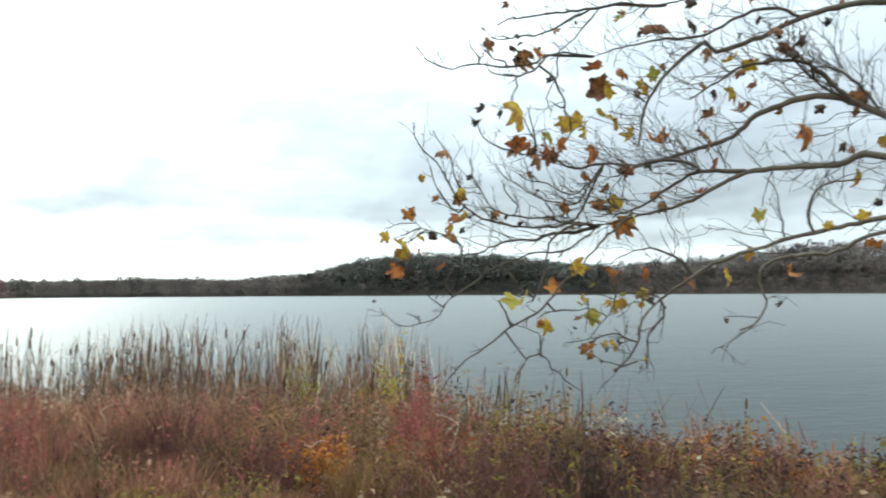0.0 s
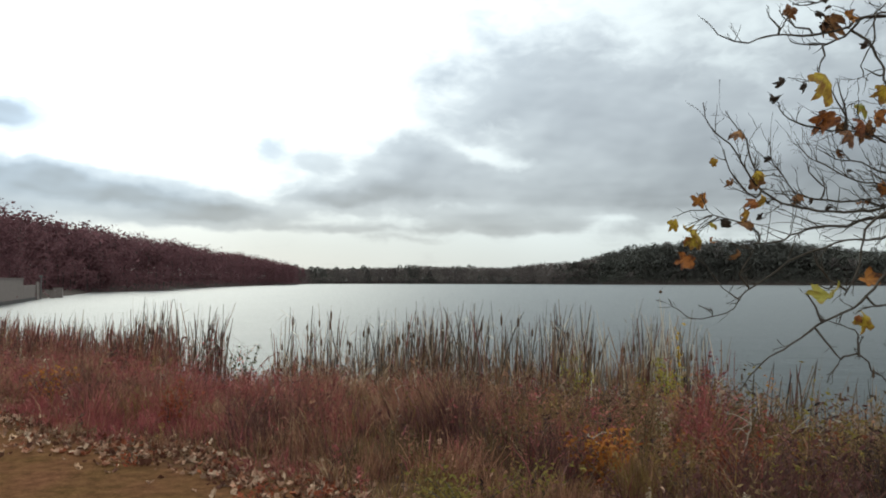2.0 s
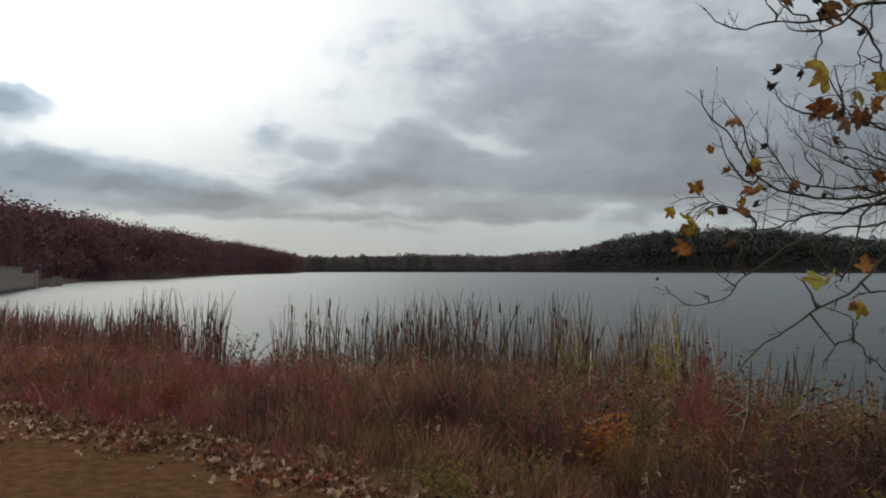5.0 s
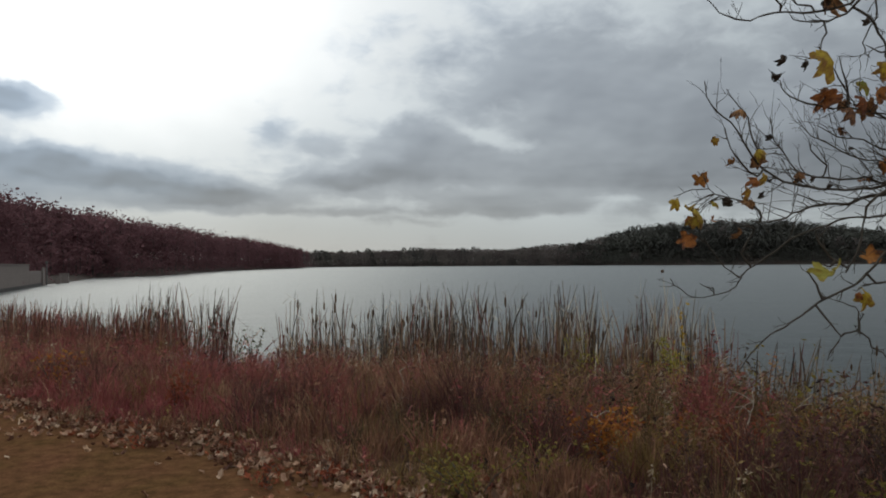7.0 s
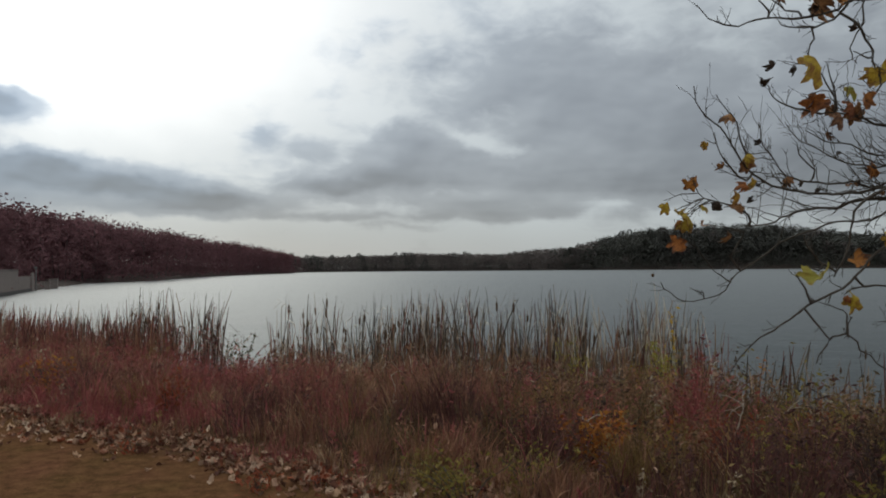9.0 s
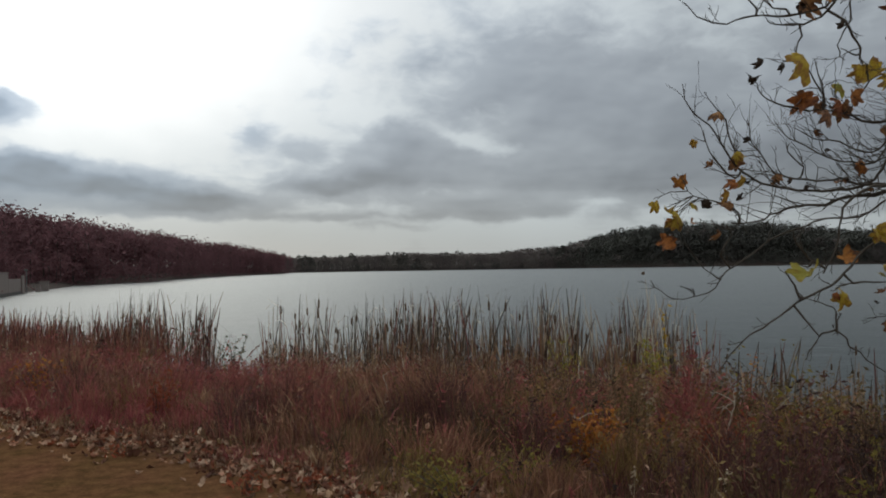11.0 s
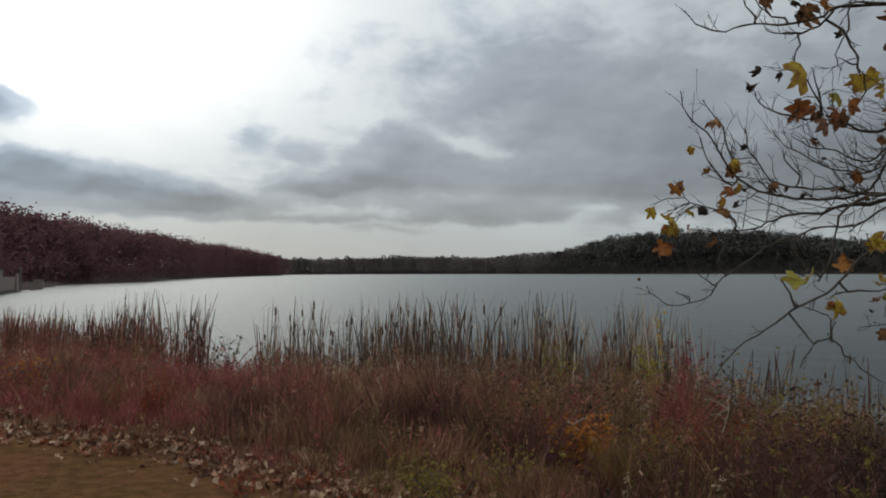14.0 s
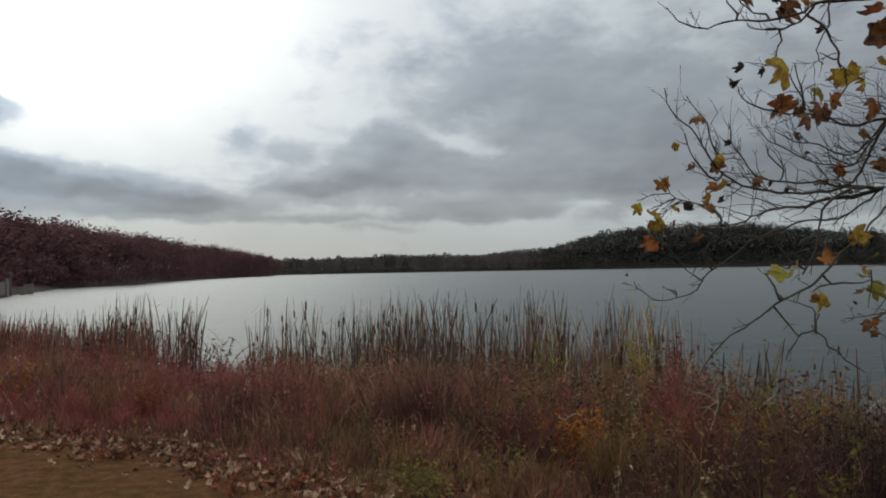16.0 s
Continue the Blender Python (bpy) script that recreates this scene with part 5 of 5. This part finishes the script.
far_sets = [clump_field(g, -34, 12, 11, 46, 5600, in_meadow, lambda x, y: meadow_height(x, y) * 1.05, 18, 0.2, meadow_colour, (0.008, 0.016))]
stuff_of_blades("bank_grass", "reddish dry grass along the lake bank", "grass", far_sets, MEADOW)


def weed_field(name, label, g, count, keep, x0, x1, y0, y1, tall, mats, bits=34, bit=0.013):
    """Branching dry weeds: a thin stem each, short side shoots and many small withered leaves."""
    x, y = g.uniform(x0, x1, count), g.uniform(y0, y1, count)
    ok = keep(x, y) & ((x < 2) | (y < shore_y(x) - 0.9 - 1.2 * smooth((x - 3) / 1.5)))
    x, y = x[ok], y[ok]
    z = land(x, y)
    n = len(x)
    h = tall(x, y) * g.uniform(0.65, 1.15, n) * (1 - 0.6 * smooth((x - 2.8) / 1.4) * smooth((y - 6.5) / 2))
    lean = np.stack([g.normal(0, 0.16, n), g.normal(0, 0.16, n)], -1) * h[:, None]
    verts, faces, index = [], [], []
    colour = meadow_colour(g, x, y)
    odd = g.random(n)
    east = smooth((x - 0.5) / 2.5)
    colour = np.where(odd < 0.02, 4, np.where(odd > 1 - 0.14 * east, np.where(g.random(n) < 0.7, 6, 8), np.where((odd > 0.72) & (odd < 0.80), 7, colour)))
    broad = 1 + 0.3 * east * smooth((11 - y) / 3)
    kv = 0
    for k in range(n):
        root, top = np.array((x[k], y[k], z[k])), np.array((x[k] + lean[k, 0], y[k] + lean[k, 1], z[k] + h[k]))
        w = g.uniform(0.003, 0.006)
        t = g.uniform(0, 3.14)
        side = np.array((math.cos(t) * w, math.sin(t) * w, 0))
        verts += [root - side, root + side, top]
        faces.append((kv, kv + 1, kv + 2))
        index.append(colour[k])
        kv += 3
        for _ in range(bits):
            u = 0.25 + 0.75 * g.random() ** 0.7
            reach = 0.13 * h[k] * g.random() * (1.25 - u) * 2
            a = g.uniform(0, 6.283)
            c = root + (top - root) * u + np.array((math.cos(a) * reach, math.sin(a) * reach, reach * 0.5))
            d = np.array((math.cos(a), math.sin(a), g.uniform(-0.9, 0.9))) * bit * broad[k] * min(2.1, math.exp(g.normal(0, 0.5)))
            e = np.cross(d, g.normal(size=3))
            e *= 0.4 * np.linalg.norm(d) / (np.linalg.norm(e) + 1e-9)
            verts += [c - d, c + e, c + d, c - e]
            faces.append((kv, kv + 1, kv + 2, kv + 3))
            index.append(colour[k])
            kv += 4
    return tagged(new(name, mesh_of(name, np.array(verts), faces, mats, index)), label, "weeds", kind="stuff")


weed_field("dry_weeds", "dense branching dry weeds with small withered leaves", g, 6800, lambda x, y: in_meadow(x, y) & (g.random(len(x)) < 0.22 + 0.78 * smooth((x + 0.8) / 2.5)), -8, 9, 3, 13, meadow_height, MEADOW, 34, 0.0105)
weed_field("bank_weeds", "brown dry weeds towards the reeds", g, 3400, in_meadow, -16, 9, 10, 24, meadow_height, MEADOW, 22, 0.016)


def lawn_set(g, n):
    x, y = np.concatenate([g.uniform(-9, 2, n // 2), g.uniform(-9, 9, n // 2)]), np.concatenate([g.uniform(3.6, 12, n // 2), g.uniform(-6, 6, n // 2)])
    ok = y < lawn_y(x) + 0.5
    x, y = x[ok], y[ok]
    m = len(x)
    h = g.uniform(0.008, 0.026, m)
    return seat(x, y), h, g.uniform(0.003, 0.006, m), g.normal(0, 0.5, (m, 3)) * (1, 1, 0) * h[:, None], g.uniform(0, 3.14, m), np.zeros(m)


stuff_of_blades("lawn_grass", "short mown yellow-green lawn grass", "grass", [lawn_set(g, 20000)], [M_LAWN_BLADE])


# reeds standing in the shallows
def ribbons(g, foot, height, width, lean, kinked, mat):
    """Strap leaves and stalks in seven steps: each bows its own way, and the kinked ones break over and hang."""
    n, steps = len(foot), 7
    d = np.stack([lean[:, 0], lean[:, 1], np.ones(n)], -1)
    bow = np.stack([g.normal(0.003, 0.02, n), g.normal(0, 0.016, n), np.zeros(n)], -1)
    at = np.where(kinked, g.integers(3, 6, n), 99)
    t = g.uniform(0, 6.283, n)
    broken = np.stack([np.cos(t), 0.5 * np.sin(t), g.uniform(-0.9, 0.35, n)], -1)
    line, p = [foot], foot.copy()
    for k in range(1, steps):
        d = np.where((at == k)[:, None], broken, d + bow + g.normal(0, 0.02, (n, 3)))
        d[:, 2] -= np.where(at < k, 0.35, 0.0)
        d /= np.linalg.norm(d, axis=1, keepdims=True)
        p = p + d * (height / (steps - 1))[:, None]
        line.append(p)
    turn = g.uniform(0, 3.1416, n)
    side = np.stack([np.cos(turn), np.sin(turn), 0.2 * np.sin(turn * 3)], -1)
    taper = (0.9, 1.0, 1.0, 0.97, 0.92, 0.8, 0.35)
    v = np.stack([q + side * (s * w * width / 2)[:, None] for q, w in zip(line, taper) for s in (-1, 1)], 1)
    k = np.arange(n)[:, None] * (2 * steps)
    f = np.concatenate([k + np.array((2 * q, 2 * q + 1, 2 * q + 3, 2 * q + 2)) for q in range(steps - 1)])
    return v.reshape(-1, 3), f, np.tile(mat, steps - 1)


def reed_stand(g, groups, per, x0, x1, low, high, out0, out1, colour, kink=0.3):
    """Groups of reeds along the shore, crowded about their own middles; each group leans its own way."""
    cx = g.uniform(x0, x1, groups)
    grow, lean_x = g.uniform(0.78, 1.06, groups), g.normal(0.02, 0.03, groups)
    k = np.repeat(np.arange(groups), per)
    n = len(k)
    x = np.clip(cx[k] + g.normal(0, 0.11, n), x0, x1)
    y = shore_y(x) + g.uniform(out0, out1, groups)[k] + g.normal(0, 0.12, n)
    h = g.uniform(low, high, n) * grow[k] + 0.15
    foot = np.stack([x, y, np.full(n, WATER - 0.15)], -1)
    lean = np.stack([lean_x[k] + g.normal(0, 0.04, n) * np.where(g.random(n) < 0.15, 4, 1), g.normal(0, 0.05, n)], -1)
    kinked = g.random(n) < kink
    mat = np.where(g.random(n) < 0.12, 1, g.choice(colour, n))
    mat = np.where(kinked & (g.random(n) < 0.1), 2, mat)
    return ribbons(g, foot, h, g.uniform(0.011, 0.029, n), lean, kinked, mat)


def reed_wisps(g, n, x0, x1, low, high):
    """Bleached shreds of leaf that curl over near the tops."""
    x = g.uniform(x0, x1, n)
    foot = np.stack([x, shore_y(x) + g.uniform(-0.8, 0.7, n), WATER + g.uniform(low, high, n)], -1)
    t = g.uniform(0, 6.283, n)
    return ribbons(g, foot, g.uniform(0.12, 0.28, n), g.uniform(0.010, 0.02, n), np.stack([np.cos(t), 0.5 * np.sin(t)], -1) * 1.2, g.random(n) < 0.7, np.full(n, 2))


def broken_stalks(g, n, x0, x1, in0, in1, short=0.3, long=0.8):
    """Fallen reed leaves that lie crosswise over the growth at the foot of the reeds."""
    x = g.uniform(x0, x1, n)
    y = shore_y(x) - g.uniform(in0, in1, n)
    foot = np.stack([x, y, land(x, y) + g.uniform(0.05, 0.5, n)], -1)
    t = g.uniform(0, 6.283, n)
    return ribbons(g, foot, g.uniform(short, long, n), g.uniform(0.008, 0.017, n), np.stack([np.cos(t), 0.6 * np.sin(t)], -1) * g.uniform(0.3, 2.0, n)[:, None], g.random(n) < 0.5, g.choice([0, 0, 1, 4, 3, 3], n))


DRY, PALE, MIXED, REDDISH = (0, 0, 0, 5, 5), (0, 0, 2, 5, 3, 2, 0), (3, 3, 4, 4, 3, 5, 0), (1, 1, 4, 0)
REEDS = [reed_stand(g, 22, 6, -4.0, -1.5, 1.0, 1.8, -0.5, 0.8, DRY), reed_stand(g, 26, 8, -4.1, -1.4, 0.4, 0.9, -0.7, 0.8, MIXED, 0.4),
         reed_stand(g, 66, 6, -1.6, 2.4, 1.1, 1.92, -0.9, 0.9, DRY, 0.2), reed_stand(g, 42, 6, 2.0, 4.5, 1.15, 1.95, -0.9, 0.9, PALE, 0.3), reed_stand(g, 120, 9, -1.6, 4.55, 0.55, 1.25, -1.3, 0.6, MIXED, 0.4),
         reed_stand(g, 18, 7, 3.6, 4.6, 1.1, 1.75, -0.6, 0.5, PALE, 0.2),
         ]
REEDS += [
         reed_stand(g, 26, 9, -8.8, -5.4, 0.8, 1.35, -0.8, 0.8, REDDISH), reed_stand(g, 34, 6, -8.8, -5.3, 1.1, 1.9, -0.8, 0.8, DRY, 0.15),
         reed_stand(g, 210, 12, -24, -7.0, 0.7, 1.25, -2.6, 0.8, REDDISH, 0.2), reed_stand(g, 26, 7, -24, -8.0, 0.9, 1.5, -1.0, 0.8, DRY, 0.15),
         reed_stand(g, 12, 6, 4.8, 6.6, 0.7, 1.2, -0.2, 0.7, DRY), reed_stand(g, 24, 6, 4.7, 8.6, 0.25, 0.6, -0.5, 0.4, MIXED),
         ]
REEDS += [
         reed_wisps(g, 110, -1.5, 4.6, 1.0, 1.6), reed_wisps(g, 16, -4.0, -1.4, 0.9, 1.5), reed_wisps(g, 12, -8.4, -5.4, 0.9, 1.5),
         broken_stalks(g, 620, -3.8, 4.6, -0.2, 2.6), broken_stalks(g, 900, -3.0, 4.8, 1.0, 6.0, 0.15, 0.4), broken_stalks(g, 160, 4.4, 7.5, 0.0, 2.2), broken_stalks(g, 160, -9, -4.4, 0.0, 2.0)]
rv, rf, rm, total = [], [], [], 0
for v, f, m in REEDS:
    rv.append(v)
    rf.append(f + total)
    rm.append(m)
    total += len(v)
reed_bed = new("reed_bed", mesh_of("reed_bed", np.concatenate(rv), np.concatenate(rf), [M_REED, M_REED_RED, M_REED_TIP, M_TAN, M_BROWN, M_REED_GREY], np.concatenate(rm)))
tagged(reed_bed, "dense bed of dry brown and straw-coloured reeds in the shallows", "reeds", kind="stuff")


def cattail(seed, tall):
    """One cattail: a stalk, its brown head with a spike, and strap leaves."""
    q = np.random.default_rng(seed)
    root = empty("cattail", Matrix.Identity(4), "dry cattail with a brown seed head in shallow water", "cattail", "cattails by the shore")
    tip = np.array((q.normal(0, 0.06), q.normal(0, 0.05), tall))
    line = bend([(0, 0, -0.2), (tip[0] * 0.3, tip[1] * 0.3, tall * 0.5), tip], 0.12)
    v, f = [], []
    tube(line, np.linspace(0.006, 0.003, len(line)), 6, v, f)
    part("stalk", mesh_of("stalk", v, f, M_REED, None, True), root)
    v, f = [], []
    top = np.array((tip[0], tip[1], tall - 0.06))
    length = q.uniform(0.16, 0.24)
    hs = np.linspace(0, 1, 9)
    hl = top - np.outer(1 - hs, (tip[0] * 0.08, tip[1] * 0.08, length))
    tube(hl, 0.021 * np.array((0.25, 0.8, 1, 1, 1, 1, 0.97, 0.75, 0.2)), 9, v, f)
    head = part("seed_head", mesh_of("seed_head", v, f, M_HEAD, None, True), root, "velvety brown seed head")
    v, f = [], []
    tube(np.array([top, top + (tip - top) * 0.6 + (0.002, 0, 0.03), tip + (0.004, 0.002, 0.07)]), np.array((0.004, 0.003, 0.001)), 5, v, f)
    part("spike", mesh_of("spike", v, f, M_REED), head, "thin straw-coloured spike")
    for _ in range(4):
        lean = q.normal(0, 0.09, (1, 3)) * (1, 1, 0) * tall
        bv, bf, _ = blades(np.array([(0, 0, -0.15)]) + q.normal(0, 0.012, (1, 3)) * (1, 1, 0), np.array([tall * q.uniform(0.7, 1.05)]), np.array([0.018]), lean, q.uniform(0, 3.14, 1), 0.5)
        part("leaf_blade", mesh_of("leaf_blade", bv, bf, M_REED), root)
    return root


PROTO = [cattail(70 + k, t) for k, t in enumerate((1.3, 1.45, 1.52, 1.4, 1.2, 1.62))]
g = np.random.default_rng(77)
spots = [(x, g.uniform(-0.6, 0.7), 1.0) for x in g.uniform(-4.0, 4.5, 44)]
spots += [(x, g.uniform(-0.5, 0.6), 0.95) for x in g.uniform(-8.8, -5.2, 12)]
spots += [(x, g.uniform(-0.3, 0.6), 0.68) for x in g.uniform(4.8, 6.6, 8)]
spots += [(7.65, 0.15, 0.86)]
for n, (x, out, size) in enumerate(spots):
    m = pose(x, float(shore_y(x)) + out, WATER, 0, 0, g.uniform(0, 360)) @ Matrix.Diagonal((size, size, size * g.uniform(0.74, 1.1), 1))
    if n < len(PROTO):
        PROTO[n].matrix_basis = m
    else:
        copy_thing(PROTO[n % len(PROTO)], m)


def shrub(name, x, y, tall, wide, count, mat, label, seed, leaf=0.03, sunk=0.0):
    """A bush: crooked stems that fork, and many separate small leaves along them."""
    q = np.random.default_rng(seed)
    root = empty(name, Matrix.Translation((x, y, float(land(x, y)) - sunk)), label, "shrub")
    tips = []
    for _ in range(max(5, int(wide * 14))):
        t, r = q.uniform(0, 6.283), q.uniform(0.1, wide / 2)
        end = np.array((math.cos(t) * r, math.sin(t) * r, tall * q.uniform(0.6, 1.0)))
        line = bend([(0.1 * end[0], 0.1 * end[1], -0.05), end * (0.45, 0.45, 0.5), end], 0.08, 0.008, q)
        v, f = [], []
        tube(line, np.linspace(0.006, 0.002, len(line)), 5, v, f)
        part("stem", mesh_of("stem", v, f, M_TWIG), root)
        tips += list(line[len(line) // 3:])
    lv, lf = [], []
    for _ in range(count):
        c = tips[q.integers(len(tips))] + q.normal(0, 0.045, 3)
        a, b = q.normal(size=3), q.normal(size=3)
        a /= np.linalg.norm(a)
        b = np.cross(a, b)
        b /= np.linalg.norm(b)
        s = leaf * q.uniform(0.6, 1.2)
        k = len(lv)
        lv += [c - a * s, c + b * s * 0.45, c + a * s, c - b * s * 0.45]
        lf.append((k, k + 1, k + 2, k + 3))
    part("foliage", mesh_of("foliage", lv, lf, mat), root)["kind"] = "stuff"
    return root


shrub("shrub", 3.6, 13.0, 1.0, 1.1, 640, M_SHRUB_Y, "yellow-green leafy shrub beside the reeds", 1)
shrub("shrub", 2.2, 13.8, 1.0, 0.7, 200, M_SHRUB_Y, "tall yellow leafy weed among the reeds", 2)
shrub("shrub", 1.22, 6.35, 0.42, 0.75, 620, M_SHRUB_O, "small orange autumn shrub in the meadow", 3)
shrub("shrub", -4.25, 16.7, 1.0, 1.1, 90, M_SHRUB_D, "thin dark shrub at the water's edge", 4, 0.05)
shrub("shrub", 4.32, 13.8, 1.0, 0.26, 36, M_SHRUB_R, "rusty red leafy sapling at the end of the reeds", 5, 0.06)
shrub("shrub", 3.75, 13.4, 1.65, 0.3, 45, M_SHRUB_G, "thin sapling with a few yellow leaves among the reeds", 15, 0.05)
shrub("shrub", 3.4, 7.4, 0.4, 0.7, 140, M_SHRUB_R, "low dull red shrub in the meadow", 6)
shrub("shrub", 5.6, 10.6, 0.5, 0.9, 240, M_SHRUB_L, "low yellow-green weed on the bank", 7)
shrub("shrub", 0.12, 5.45, 0.3, 0.8, 380, M_SHRUB_L, "low green weed at the meadow's edge", 8, 0.022)
shrub("shrub", 0.6, 5.7, 0.32, 0.7, 320, M_SHRUB_L, "low yellowing weed beside the leaf litter", 18, 0.02)
shrub("shrub", 2.2, 6.2, 0.4, 0.7, 420, M_SHRUB_R, "low dark red shrub in the near meadow", 19, 0.022)
shrub("shrub", -3.0, 8.6, 0.5, 0.7, 220, M_SHRUB_R, "low red-brown shrub behind the leaf litter", 9)
shrub("shrub", -5.2, 10.4, 0.5, 0.8, 200, M_SHRUB_O, "low orange-brown shrub by the lawn's edge", 10)

for n, (x, y, wide) in enumerate(((-1.25, 4.9, 0.34), (-2.75, 7.0, 0.3), (-1.35, 5.7, 0.26), (-0.9, 5.75, 0.3), (-0.55, 5.05, 0.24))):
    shrub("shrub", x, y, 0.13, wide, 90, M_SHRUB_R, "low red-leaved seedling among the fallen leaves", 40 + n, 0.022)

# ---------------------------------------------------------------- fallen leaves along the lawn's edge
FALLEN = [leaf_mesh("fallen_leaf", M_LITTER, 60 + q, (-1.3, 1.5, -1.9, 1.1, 2.1)[q], (0.5, 0.7, -0.6, 0.9, -0.4)[q], q % 2 == 0, 15) for q in range(5)]
g = np.random.default_rng(90)
for n in range(280):
    x = g.uniform(-7.5, 1.2)
    off = g.normal(0.0, 0.34) if n % 6 else g.uniform(-2.6, -0.2)
    y = float(lawn_y(x)) + off
    s = g.uniform(0.045, 0.08)
    m = pose(x, y, float(land(x, y)) + 0.028 + 0.02 * g.random(), g.uniform(-22, 22), g.uniform(-22, 22), g.uniform(0, 360)) @ Matrix.Diagonal((s * g.uniform(0.5, 0.85), s, s * 1.25, 1))
    tagged(new("fallen_leaf", FALLEN[n % 5]), "curled dry brown leaf lying on the grass", "leaf", "fallen leaves").matrix_basis = m
lv, lf = [], []
proto = [(np.array([v.co for v in me.vertices]), [tuple(p.vertices) for p in me.polygons]) for me in FALLEN]
for n in range(3000):
    x = g.uniform(-9, 2.2)
    y = float(lawn_y(x)) + g.normal(0.2, 0.32)
    pv, pf = proto[n % 5]
    s = g.uniform(0.042, 0.078)
    m = pose(x, y, float(land(x, y)) + 0.015, g.uniform(-35, 35), g.uniform(-35, 35), g.uniform(0, 360)) @ Matrix.Diagonal((s * g.uniform(0.45, 0.85), s, s * 1.3, 1))
    k = len(lv)
    lv += [tuple(m @ Vector(c)) for c in pv]
    lf += [tuple(q + k for q in face) for face in pf]
# leaves caught among the standing weeds
for n in range(150):
    x = g.uniform(-4.5, 5.5)
    y = float(lawn_y(x)) + g.uniform(0.5, 4.5)
    if not in_meadow(x, y):
        continue
    pv, pf = proto[n % 5]
    s = g.uniform(0.03, 0.06)
    up = float(meadow_height(x, y)[0]) * g.uniform(0.3, 0.85)
    m = pose(x, y, float(land(x, y)) + up, g.uniform(-60, 60), g.uniform(-60, 60), g.uniform(0, 360)) @ Matrix.Diagonal((s * g.uniform(0.5, 0.9), s, s * 1.3, 1))
    k = len(lv)
    lv += [tuple(m @ Vector(c)) for c in pv]
    lf += [tuple(q + k for q in face) for face in pf]
tagged(new("leaf_litter", mesh_of("leaf_litter", lv, lf, M_LITTER_MIX)), "brown and pinkish dry leaf litter under the grass edge", "leaf litter", kind="stuff")


# ---------------------------------------------------------------- broken wood in and before the meadow
def dry_branch(x, y, z, size, seed):
    """A pale dead branch: a bowed main stick with forks."""
    q = np.random.default_rng(seed)
    root = empty("dry_branch", Matrix.Translation((x, y, z)), "pale dead forked branch lying in the dry grass", "branch", "dead branches in the grass")
    end = np.array((q.uniform(-0.5, 0.5), q.uniform(-0.3, 0.2), q.uniform(0.35, 0.6))) * size
    line = bend([(0, 0, -0.1), end * 0.5 + (0.08 * size, 0, 0.06), end], 0.05, 0.006, q)
    v, f = [], []
    tube(line, np.linspace(0.009, 0.004, len(line)), 7, v, f)
    part("main_stick", mesh_of("main_stick", v, f, M_DEAD, None, True), root)
    for _ in range(4):
        k = q.integers(len(line) // 4, len(line))
        d = np.array((q.uniform(-1, 1), q.uniform(-0.6, 0.4), q.uniform(-0.4, 0.5))) * 0.32 * size
        side = bend([line[k], line[k] + d * 0.5 + (0, 0, 0.03), line[k] + d], 0.05, 0.004, q)
        v, f = [], []
        tube(side, np.linspace(0.005, 0.0025, len(side)), 6, v, f)
        part("fork", mesh_of("fork", v, f, M_DEAD, None, True), root)
    return root


for n, (x, y, up, size) in enumerate(((2.45, 6.9, 0.12, 0.8), (2.9, 7.3, 0.1, 0.7), (1.2, 6.6, 0.08, 0.5), (4.6, 8.0, 0.1, 0.8), (-0.6, 8.4, 0.1, 0.7))):
    dry_branch(x, y, float(land(x, y)) + up, size, 200 + n)
